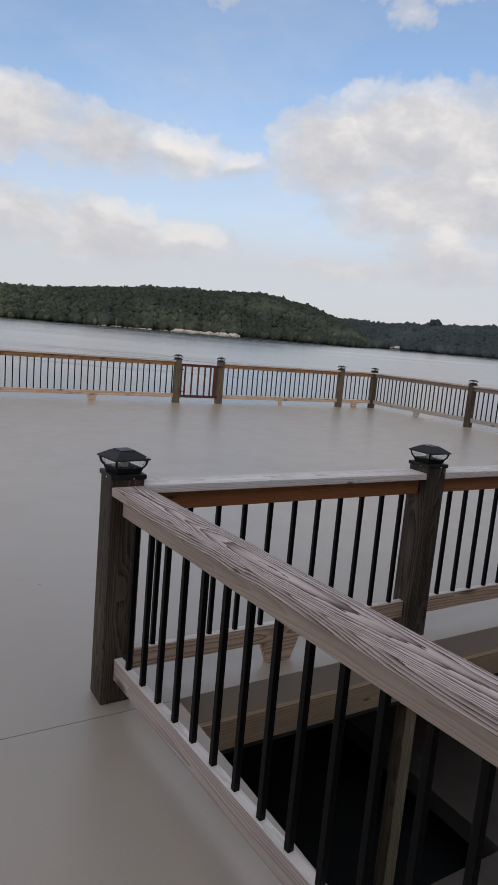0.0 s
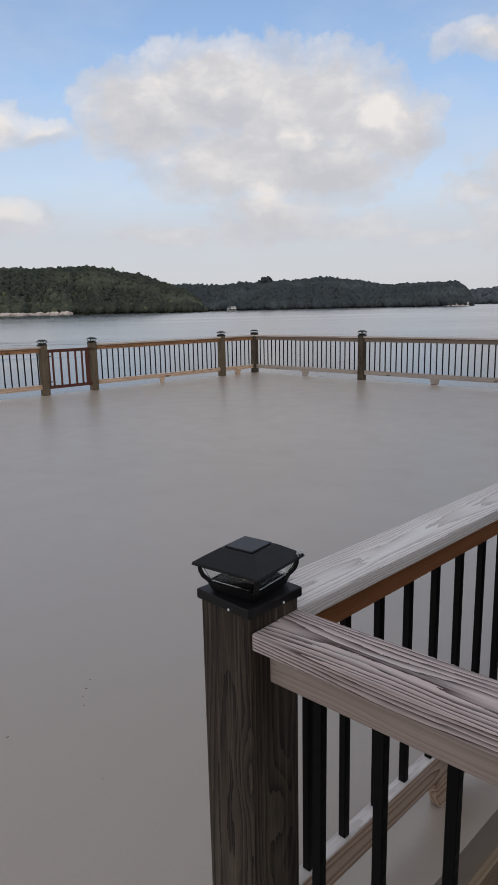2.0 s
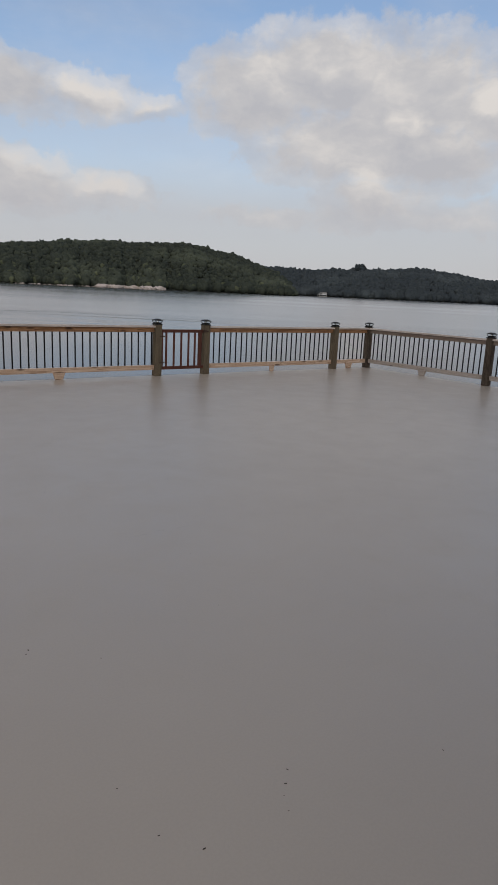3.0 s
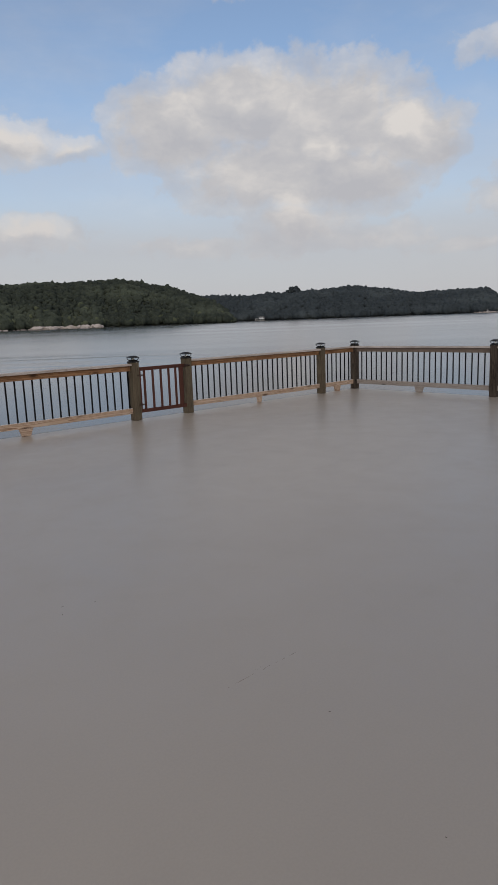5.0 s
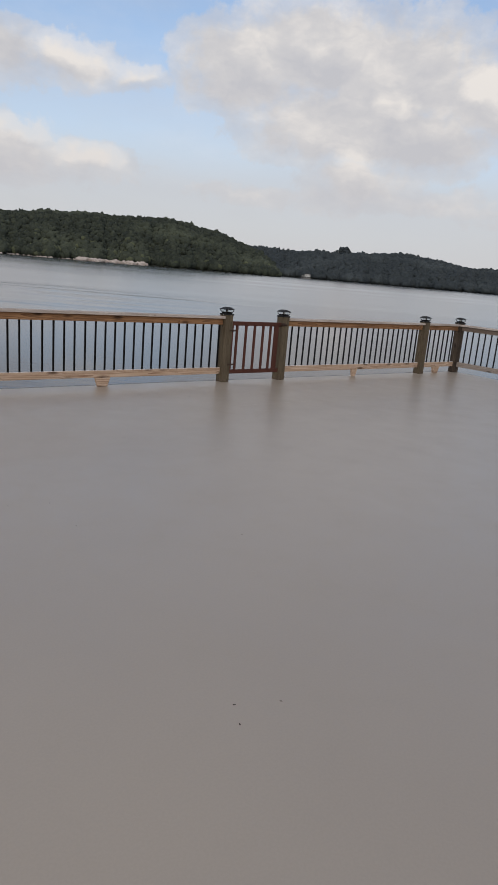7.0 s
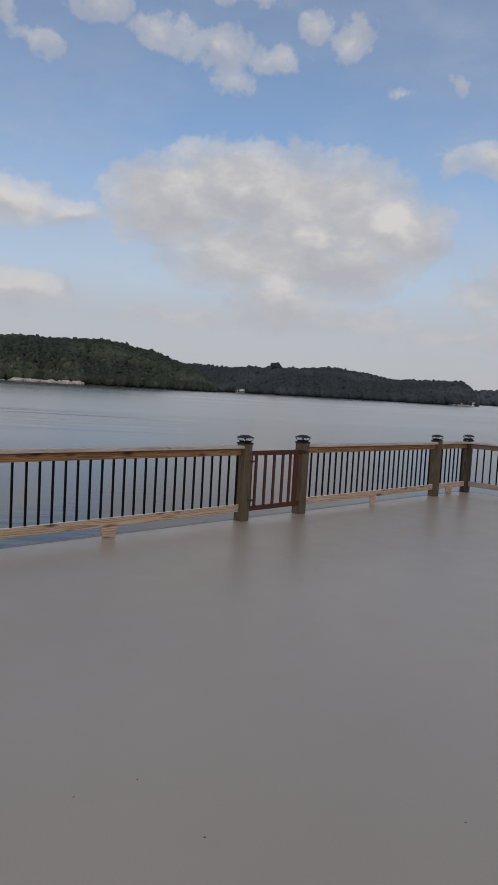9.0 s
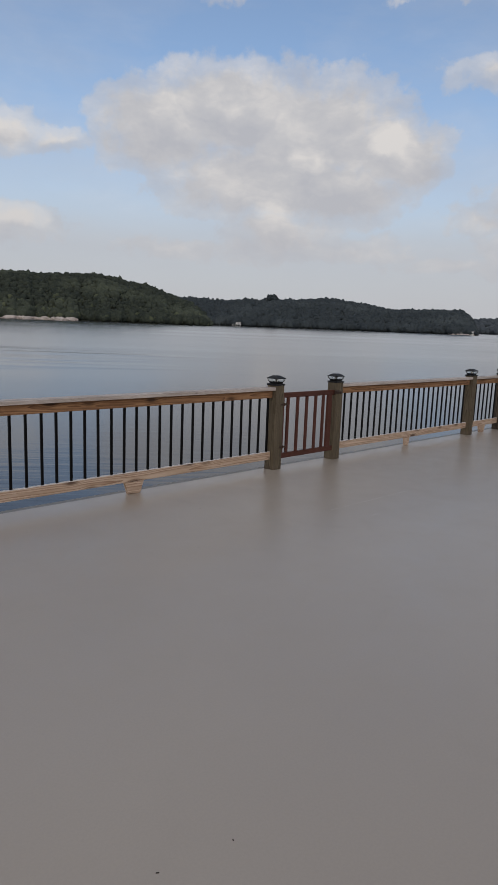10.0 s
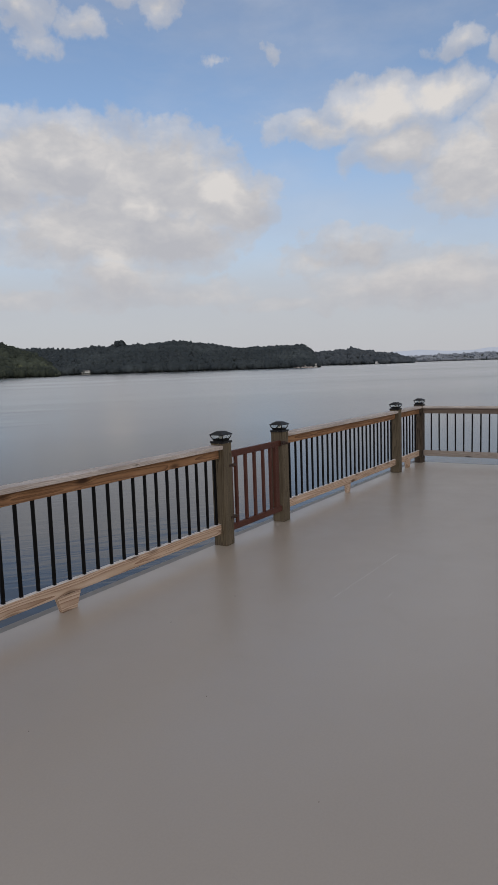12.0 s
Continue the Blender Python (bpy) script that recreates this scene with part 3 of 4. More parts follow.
def lake_z(x, y):
    return -3.2 + TILT * x + TILT * y


bm = bmesh.new()
L = 4800
for cx, cy in ((-L, -L), (L, -L), (L, L), (-L, L)):
    bm.verts.new((cx, cy, lake_z(cx, cy)))
bm.faces.new(bm.verts)
tagged(part("water", bm, WATER), "calm grey-blue lake with light ripples", kind="structure")

# ---- far shores ----
EYE_Z = 1.62


def ridge_height(table, az):
    return float(np.interp(az, [a for a, _ in table], [e for _, e in table]))


NEAR_HILL = [(-40, 2.0), (-15, 2.2), (0, 2.45), (12.3, 2.67), (16.7, 3.07), (21.3, 3.55), (24, 3.73), (28.4, 3.77), (31, 3.93), (33.3, 3.61),
             (35.2, 3.24), (37.1, 2.62), (38.6, 2.1), (39.8, 1.5), (40.6, 0.7), (40.9, 0.2)]
MID_HILL = [(30, 1.6), (34, 2.0), (38.6, 2.36), (40.5, 2.28), (42.4, 2.25), (44.3, 2.4), (46.6, 2.4), (48.5, 2.55), (50.6, 2.70), (52.5, 2.55),
            (54.5, 2.23), (56.4, 1.98), (58.4, 2.0), (60.4, 2.08), (61.9, 2.03), (62.6, 1.55), (63.0, 0.8), (63.2, 0.3)]
FAR_HILL = [(58, 1.1), (63.3, 1.45), (65.3, 1.62), (66.5, 1.63), (68.1, 1.33), (70, 1.05), (71, 0.62), (71.3, 0.45)]

FAR_STRIP = [(68, 0.80), (71.5, 0.88), (76, 0.96), (84, 0.94), (96, 0.98), (110, 0.9)]


def polar(az, r, z=None):
    x, y = r * math.sin(radians(az)), r * math.cos(radians(az))
    return Vector((x, y, lake_z(x, y) if z is None else z))


def shore(az, r0):
    """How far the water line is: small points and coves."""
    return r0 * (1 + 0.012 * math.sin(az * 1.7) + 0.006 * math.sin(az * 5.1))


def hillside(name, table, r0, depth, crown, mat, count, seed, label, thick=-90.0, light=None):
    """A slope that rises from the shore to its ridge, and the woods on it as one mesh of many lumpy crowns."""
    a0, a1 = table[0][0], table[-1][0]
    rng = np.random.default_rng(seed)

    def ground(az, f):
        r = shore(az, r0) + depth * f
        foot = polar(az, r).z
        rr = r0 + depth
        top = EYE_Z + rr * math.tan(radians(ridge_height(table, az))) - crown * 2.15
        rise = math.sin(min(f, 1.0) * math.pi / 2) ** 0.85 if f > 0 else 0.0
        z = foot + max(0.0, top - foot) * rise + (0.6 if f > 0 else -1.5)
        return polar(az, r, z)

    bm = bmesh.new()
    na, nf = int((a1 - a0) * 2.5) + 1, 9
    grid = [[bm.verts.new(ground(a0 + (a1 - a0) * i / na, j / nf - 0.02)) for j in range(nf + 3)] for i in range(na + 1)]
    for i in range(na):
        for j in range(nf + 2):
            bm.faces.new((grid[i][j], grid[i + 1][j], grid[i + 1][j + 1], grid[i][j + 1]))
    tagged(part("hillside", bm, SOIL, smooth=True), "dark soil of the wooded slope across the lake", kind="structure")
    # crowns
    seedbm = bmesh.new()
    bmesh.ops.create_icosphere(seedbm, subdivisions=2, radius=1.0)
    base = np.array([v.co[:] for v in seedbm.verts])
    faces = np.array([[v.index for v in f.verts] for f in seedbm.faces])
    seedbm.free()
    shapes = []
    for k in range(8):
        s = np.array([1 + 0.55 * noise.noise(Vector(v) * 1.7 + Vector((k * 7.3, seed, 0))) + 0.4 * noise.noise(Vector(v) * 3.9 + Vector((k, 3, seed))) for v in base])
        shapes.append(base * s[:, None])
    seen = max(a0, thick)                  # the woods stand denser from here on
    stands = {mat: ([], []), light: ([], [])}
    for i in range(count):
        az = seen + (a1 - seen) * rng.random() if i % 12 else a0 + (seen - a0) * rng.random()
        f = rng.random() ** 1.15
        if i % 7 == 0:
            f = rng.random() * 0.06
        elif i % 5 == 0:
            f = 0.93 + 0.09 * rng.random()
        p = ground(az, f)
        size = crown * (0.55 + 0.8 * rng.random())
        tall = size * (0.70 + 0.45 * rng.random())
        if f > 0.9:                            # uneven tops along the ridge
            tall *= 0.6 + 0.75 * rng.random() ** 2
        low = polar(az, r0).z
        if p.z - low < 0.5 * crown and ridge_height(table, az) < 0.9:
            size, tall = size * 0.6, tall * 0.6
        turn = rng.random() * 6.283
        c, s = math.cos(turn), math.sin(turn)
        v = shapes[i % 8] @ np.array([[c, s, 0], [-s, c, 0], [0, 0, 1]]) * (size, size, tall)
        own = rng.random()
        verts, tris = stands[light if light and (az < 9.5 + 6.0 * own ** 2 or (f < 0.25 and own > 0.93)) else mat]
        tris.append(faces + len(verts) * len(base))
        verts.append(v + np.array((p.x, p.y, p.z + tall * 0.8)))
    for leaf, (verts, tris) in stands.items():
        if not verts:
            continue
        me = bpy.data.meshes.new(name)
        me.from_pydata(np.concatenate(verts), [], np.concatenate(tris))
        me.materials.append(leaf)
        me.shade_smooth()
        tagged(new(name, me), label if leaf is mat else "trees coloured lighter green, as if sunlit, on the hill across the lake", "woods", kind="stuff")


hillside("woods", NEAR_HILL, 760, 230, 3.1, WOODS_NEAR, 14500, 3, "dense green woods on the hill across the lake", 2.0, WOODS_SUNLIT)
hillside("woods", MID_HILL, 930, 260, 3.1, WOODS_FAR, 15000, 5, "dark woods on the ridge behind the point, tinted with thin haze", 37.0)
hillside("woods", FAR_HILL, 1700, 300, 5.5, WOODS_HAZY, 2600, 8, "woods on a distant headland, coloured hazy blue")
hillside("woods", FAR_STRIP, 2700, 200, 4.2, WOODS_STRIP, 4500, 11, "low wooded strip far down the lake, haze put into its colour")

# the farthest land all round, its haze made by colour and glow
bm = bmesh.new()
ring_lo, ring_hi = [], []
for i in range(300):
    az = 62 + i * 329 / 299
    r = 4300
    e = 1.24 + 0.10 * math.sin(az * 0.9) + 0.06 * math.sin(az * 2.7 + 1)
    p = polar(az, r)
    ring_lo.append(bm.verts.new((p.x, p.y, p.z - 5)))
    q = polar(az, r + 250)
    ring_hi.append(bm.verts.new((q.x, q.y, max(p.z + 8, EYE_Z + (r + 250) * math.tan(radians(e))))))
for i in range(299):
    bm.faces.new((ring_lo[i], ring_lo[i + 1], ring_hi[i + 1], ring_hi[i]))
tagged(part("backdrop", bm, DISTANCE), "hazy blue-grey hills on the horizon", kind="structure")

# ---- railings ----
CAP_T, FASCIA, LOW_H = 0.036, 0.089, 0.097      # cap board, the board under it, bottom rail
OUTER = (0.985, 0.122)                          # top of the cap board and underside of the bottom rail
WELL = (0.964, 0.112)
POST, Z_POST = 0.142, 1.004


def heading(p0, p1):
    return math.degrees(math.atan2(p1[1] - p0[1], p1[0] - p0[0]))


def baluster_mesh(levels):
    bm = bmesh.new()
    box(bm, -0.0105, 0.0105, -0.0105, 0.0105, 0, levels[0] - CAP_T - levels[1] - LOW_H - FASCIA + 0.02, 0.002)
    return mesh_of("baluster", bm, BLACK)


BALUSTERS = {OUTER: baluster_mesh(OUTER), WELL: baluster_mesh(WELL)}


def support_block(parent, x, mat, high, wide=1.0):
    """The tapered block that carries the bottom rail."""
    bm = bmesh.new()
    t = 0.019
    out = [(-0.070 * wide, 0.0), (0.070 * wide, 0.0), (0.112 * wide, high - 0.002), (-0.112 * wide, high - 0.002)]
    a = [bm.verts.new((u, -t, w)) for u, w in out]
    b = [bm.verts.new((u, t, w)) for u, w in out]
    bm.faces.new(a)
    bm.faces.new(b[::-1])
    for i in range(4):
        bm.faces.new((a[i], b[i], b[(i + 1) % 4], a[(i + 1) % 4]))
    bmesh.ops.bevel(bm, geom=bm.edges[:], offset=0.003, segments=1, affect="EDGES")
    return part("support_block", bm, mat, parent, "tapered wooden block under the bottom rail", pose(x, 0, 0.001))


def railing(p0, p1, count, cap, fascia, low, blocks, label, group, first=None, step=None, levels=OUTER, wide=1.0):
    """One bay between the faces of two posts: cap board, top rail, bottom rail, black balusters."""
    length = math.hypot(p1[0] - p0[0], p1[1] - p0[1]) - POST
    turn = heading(p0, p1)
    u = Vector((math.cos(radians(turn)), math.sin(radians(turn)), 0))
    start = Vector((p0[0], p0[1], 0)) + u * POST / 2
    z_cap, z_low = levels
    rail = thing("railing", pose(start.x, start.y, 0, 0, 0, turn), label, "railing", group)
    ln = length - 0.004
    part("cap_board", board(ln, CAP_T, POST, 0.004), cap, rail, "weathered flat cap board", pose(0.002, 0, z_cap - CAP_T))
    part("top_rail", board(ln, FASCIA, 0.038, 0.004, 0.001), fascia, rail, "", pose(0.002, 0, z_cap - CAP_T - FASCIA - 0.001))
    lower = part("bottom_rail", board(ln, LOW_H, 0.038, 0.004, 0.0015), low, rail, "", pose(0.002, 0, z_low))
    if low is not RAIL_GREY:                    # its top face has a paler colour
        lower.data.materials.append(RAIL_TOP_PALE)
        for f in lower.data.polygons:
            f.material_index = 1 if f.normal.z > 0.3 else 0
    step = step or length / (count + 1)
    first = step if first is None else first
    for i in range(count):
        lean = random.uniform(-0.25, 0.25)
        same_part("baluster", BALUSTERS[levels], rail, pose(first + step * i + random.uniform(-0.002, 0.002), 0, z_low + LOW_H - 0.008, 0, lean, random.uniform(-2, 2)))
    for x in blocks:
        support_block(rail, x, low, z_low, wide)
    return rail


def lantern_meshes():
    """The pieces of a square solar post lamp, standing on z = 0 at the top of the post."""
    w = POST / 2
    skirt = bmesh.new()
    box(skirt, -w - 0.006, w + 0.006, -w - 0.006, w + 0.006, -0.013, 0.008, 0.003)
    base = bmesh.new()
    made = box(base, -0.058, 0.058, -0.058, 0.058, 0.0085, 0.031)
    for v in made:
        if v.co.z > 0.02:
            v.co.x *= 1.08
            v.co.y *= 1.08
        else:
            v.co.x *= 0.94
            v.co.y *= 0.94
    bmesh.ops.bevel(base, geom=base.edges[:], offset=0.002, segments=2, affect="EDGES")
    roof = bmesh.new()
    r = 0.083
    lo = [roof.verts.new((sx * r, sy * r, 0.066)) for sx, sy in ((-1, -1), (1, -1), (1, 1), (-1, 1))]
    ed = [roof.verts.new((sx * r, sy * r, 0.071)) for sx, sy in ((-1, -1), (1, -1), (1, 1), (-1, 1))]
    md = [roof.verts.new((sx * 0.062, sy * 0.062, 0.085)) for sx, sy in ((-1, -1), (1, -1), (1, 1), (-1, 1))]
    hi = [roof.verts.new((sx * 0.040, sy * 0.040, 0.0985)) for sx, sy in ((-1, -1), (1, -1), (1, 1), (-1, 1))]
    roof.faces.new(lo[::-1])
    roof.faces.new(hi)
    for a, b in ((lo, ed), (ed, md), (md, hi)):
        for i in range(4):
            roof.faces.new((a[i], a[(i + 1) % 4], b[(i + 1) % 4], b[i]))
    bmesh.ops.bevel(roof, geom=roof.edges[:], offset=0.0015, segments=2, affect="EDGES")
    cell = bmesh.new()
    box(cell, -0.034, 0.034, -0.034, 0.034, 0.0985, 0.1025, 0.001)
    rib = bmesh.new()
    # a curved corner bracket from the base out to the eaves, along +x before it is turned
    prof = [(0.080, 0.026), (0.089, 0.032), (0.098, 0.041), (0.103, 0.052), (0.105, 0.066)]
    rows = []
    for rr, zz in prof:
        rows.append([rib.verts.new((rr - d, s, zz + e)) for d, s, e in ((0, -0.004, 0), (0, 0.004, 0), (0.008, 0.004, 0.003), (0.008, -0.004, 0.003))])
    for a, b in zip(rows, rows[1:]):
        for i in range(4):
            rib.faces.new((a[i], a[(i + 1) % 4], b[(i + 1) % 4], b[i]))
    rib.faces.new(rows[0])
    rib.faces.new(rows[-1][::-1])
    pane = bmesh.new()
    p = [(-0.054, -0.057, 0.0315), (0.054, -0.057, 0.0315), (0.066, -0.070, 0.0655), (-0.066, -0.070, 0.0655)]
    a = [pane.verts.new(q) for q in p]
    b = [pane.verts.new((q[0], q[1] + 0.003, q[2])) for q in p]
    pane.faces.new(a)
    pane.faces.new(b[::-1])
    for i in range(4):
        pane.faces.new((a[i], b[i], b[(i + 1) % 4], a[(i + 1) % 4]))
    led = bmesh.new()
    bmesh.ops.create_cone(led, cap_ends=True, segments=16, radius1=0.018, radius2=0.014, depth=0.030, matrix=Matrix.Translation((0, 0, 0.0455)))
    bmesh.ops.bevel(led, geom=led.edges[:], offset=0.001, segments=1, affect="EDGES")
    screw = bmesh.new()
    bmesh.ops.create_uvsphere(screw, u_segments=8, v_segments=5, radius=0.0028, matrix=Matrix.Translation((0.02, -w - 0.006, -0.008)))
    return (mesh_of("skirt", skirt, LAMP_BLACK), mesh_of("base", base, LAMP_BLACK), mesh_of("roof", roof, LAMP_BLACK),
            mesh_of("solar_panel", cell, SOLAR), mesh_of("bracket", rib, LAMP_BLACK), mesh_of("pane", pane, LENS),
            mesh_of("led_holder", led, BULB), mesh_of("screw", screw, BULB))


LANTERN = lantern_meshes()


def chip_mesh():
    """Pale scratches that stand up from the corner of a lamp roof."""
    rng = random.Random(5)
    bm = bmesh.new()
    for k in range(9):
        c = Vector((0.0735 + rng.uniform(-0.010, 0.006), -0.0735 + rng.uniform(-0.006, 0.010), 0.0785))
        a, ln = rng.uniform(0, 3.14), rng.uniform(0.002, 0.007)
        u, w = Vector((math.cos(a), math.sin(a), 0)) * ln, Vector((-math.sin(a), math.cos(a), 0)) * 0.0007
        q = [bm.verts.new(c + p) for p in (-u - w, u - w, u + w, -u + w)]
        tip = [bm.verts.new(v.co - Vector((0, 0, 0.006))) for v in q]
        bm.faces.new(q)
        for i in range(4):
            bm.faces.new((q[i], tip[i], tip[(i + 1) % 4], q[(i + 1) % 4]))
    return mesh_of("chip", bm, BULB)


CHIP = chip_mesh()


def post_lamp(x, y, turn, top, twist, chipped):
    lamp_top = thing("post_lamp", pose(x, y, top, 0, 0, turn), "black square solar post cap lamp with clear panes", "lamp", "solar lamps on the railing posts")
    skirt, base, roof, cell, rib, pane, led, screw = LANTERN
    flat = pose(0, 0, 0)
    foot = same_part("skirt", skirt, lamp_top, flat)
    I = pose(0, 0, 0, 0, 0, twist)              # the lamp sits a little askew on its skirt
    stand = same_part("base", base, lamp_top, I)
    cover = tagged(same_part("roof", roof, lamp_top, I), "sloping black lamp roof")
    tagged(same_part("solar_panel", cell, cover, flat), "dark glossy solar cell")
    tagged(same_part("led_holder", led, stand, flat), "small white lamp insert")
    if chipped:
        tagged(same_part("chip", CHIP, cover, flat), "pale scratched plastic on the corner")
    for k in range(4):
        same_part("bracket", rib, lamp_top, pose(0, 0, 0, 0, 0, twist + 45 + 90 * k))
        pn = tagged(same_part("pane", pane, lamp_top, pose(0, 0, 0, 0, 0, twist + 90 * k)), "clear plastic lamp pane")
        pn.visible_shadow = False
        same_part("screw", screw, foot, pose(0, 0, 0, 0, 0, 90 * k))
    return lamp_top


def post_mesh(length):
    bm = bmesh.new()
    w = POST / 2
    box(bm, 0, length, -w, w, -w, w, 0.006)
    for i in range(1, 6):
        bmesh.ops.bisect_plane(bm, geom=bm.verts[:] + bm.edges[:] + bm.faces[:], plane_co=(length * i / 6, 0, 0), plane_no=(1, 0, 0))
    return bm


def post(x, y, mat, label, turn=0.0, twist=0.0, top=Z_POST, chipped=False):
    """A square post whose grain runs upwards, with its lamp."""
    ob = part("railing_post", post_mesh(top), mat)
    ob.matrix_world = pose(x, y, 0, 0, 0, turn) @ pose(0, 0, 0, 0, -90, 0)
    tagged(ob, label, "post", "railing posts")
    post_lamp(x, y, turn, top, twist, chipped)
    return ob


P0, P1, P2, P3, P4 = (1.37, YB), (5.387, YB), (6.517, YB), (10.213, YB), (XR, YB)
PW = (1.37 - 3.95, YB)
PW2 = (1.37 - 7.9, YB)
P5, P6, P7, P8 = (XR, 7.922), (XR, 4.30), (XR, 0.70), (XR, -2.9)
S1, S2, S3 = (0.0, 0.0), (1.784, 0.0), (3.57, 0.0)
S0 = (0.21, -3.35)
dark = "dark weathered square timber post standing on the deck"
olive = "brown-green treated timber post at the deck edge"
for p in (PW2, PW, P0, P1, P2, P3):
    post(*p, POST_OLIVE, olive, top=Z_POST + 0.012)
post(*P4, POST_WOOD, "dark corner post where the outer railings meet", top=Z_POST + 0.012)
for p in (P5, P6, P7, P8):
    post(*p, POST_WOOD, "dark weathered timber post at the deck edge", top=Z_POST + 0.012)
post(*S1, POST_WOOD, dark, twist=9.0, chipped=True)
post(*S2, POST_WOOD, dark)
post(*S3, POST_WOOD, dark)
post(*S0, POST_WOOD, dark, turn=3.6)

edge = "outer railings round the deck"
well = "railings round the stairwell"
lake_side = "timber railing with brown top rail and black balusters"
railing(PW2, PW, 26, CAP_FAR, RAIL_BROWN, RAIL_TAN, (1.9,), lake_side, edge)
railing(PW, P0, 26, CAP_FAR, RAIL_BROWN, RAIL_TAN, (1.9,), lake_side, edge)
railing(P0, P1, 27, CAP_FAR, RAIL_BROWN, RAIL_TAN, (1.95,), lake_side, edge, 0.137, 0.1417)
railing(P2, P3, 24, CAP_FAR, RAIL_BROWN, RAIL_TAN, (1.73,), lake_side, edge, wide=0.62)
railing(P3, P4, 6, CAP_FAR, RAIL_BROWN, RAIL_TAN, (0.47,), "short timber railing bay beside the corner post", edge)
grey_side = "grey-brown timber railing with black balusters"
railing(P4, P5, 23, CAP_FAR, RAIL_DULL, RAIL_GREY, (1.68,), grey_side, edge)
railing(P5, P6, 24, CAP_FAR, RAIL_DULL, RAIL_GREY, (1.78,), grey_side, edge)
railing(P6, P7, 24, CAP_FAR, RAIL_DULL, RAIL_GREY, (1.75,), grey_side, edge)
railing(P7, P8, 24, CAP_FAR, RAIL_DULL, RAIL_GREY, (1.75,), grey_side, edge)
railing(S1, S2, 11, CAP_PALE, RAIL_ORANGE, RAIL_TAN, (0.81,), "stairwell railing with orange cedar top rail and black balusters", well, 0.115, 0.1425, WELL)
railing(S2, S3, 11, CAP_PALE, RAIL_ORANGE, RAIL_TAN, (), "stairwell railing with orange cedar top rail and black balusters", well, levels=WELL)
railing((-0.006, 0.0), S0, 23, CAP_GREY, RAIL_NEAR, RAIL_WORN, (), "stairwell railing with weathered grey grained cap and black balusters", well, 0.109, 0.1367, WELL)


# ---- gate ----
def gate():
    g = thing("gate", pose(P1[0] + POST / 2, YB - 0.035, 0), "red-brown stained wooden gate, closed between two posts", "gate")
    span = P2[0] - P1[0] - POST
    z0, z1 = 0.125, 0.915
    part("top_rail", board(span + 0.03, 0.062, 0.034, 0.004, 0.001), GATE_RED, g, "", pose(0.012, 0, z1 - 0.062))
    part("bottom_rail", board(span + 0.0, 0.062, 0.034, 0.004, 0.001), GATE_RED, g, "", pose(0.012, 0, z0))

    def upright(name, x, w, d, y=0.0):
        bm = board(z1 - z0 - 0.126, w, d, 0.003)
        part(name, bm, GATE_RED, g, "", pose(x + w / 2, y, z0 + 0.063) @ pose(0, 0, 0, 0, -90, 0))

    upright("stile", 0.013, 0.048, 0.032)
    upright("stile", span - 0.088, 0.076, 0.034)
    for x in (0.115, 0.29, 0.46, 0.63, 0.78):
        upright("picket", x, 0.036, 0.026)
    for z in (0.27, 0.78):
        bm = bmesh.new()
        box(bm, -0.055, 0.060, -0.006, -0.001, -0.012, 0.012, 0.002)
        hinge = part("hinge", bm, STEEL, g, "dark rusted strap hinge", pose(0.0, -0.038, z))
        bm = bmesh.new()
        bmesh.ops.create_cone(bm, cap_ends=True, segments=10, radius1=0.007, radius2=0.007, depth=0.036, matrix=Matrix.Translation((0.006, -0.008, 0)))
        part("pin", bm, STEEL, hinge)
    bm = bmesh.new()
    box(bm, -0.05, 0.045, -0.006, 0.0, -0.024, 0.024, 0.002)
    box(bm, -0.03, 0.06, -0.020, -0.006, -0.008, 0.008, 0.003)
    latch = part("latch", bm, STEEL, g, "dark metal gate latch", pose(span + 0.015, -0.037, 0.885))
    bm = bmesh.new()
    bmesh.ops.create_uvsphere(bm, u_segments=12, v_segments=8, radius=0.017, matrix=Matrix.Translation((0.05, -0.026, -0.004)))
    part("knob", bm, STEEL, latch)


gate()

# ---- under the stairwell ----
bm = bmesh.new()
box(bm, 0, 2.252, -0.044, 0.044, -0.044, 0.044, 0.004)
ob = part("support_post", bm, POST_PALE)
ob.matrix_world = pose(1.84, -0.03, -2.597) @ pose(0, 0, 0, 0, -90, 0)
tagged(ob, "pale olive treated timber post standing in the stairwell", "post")

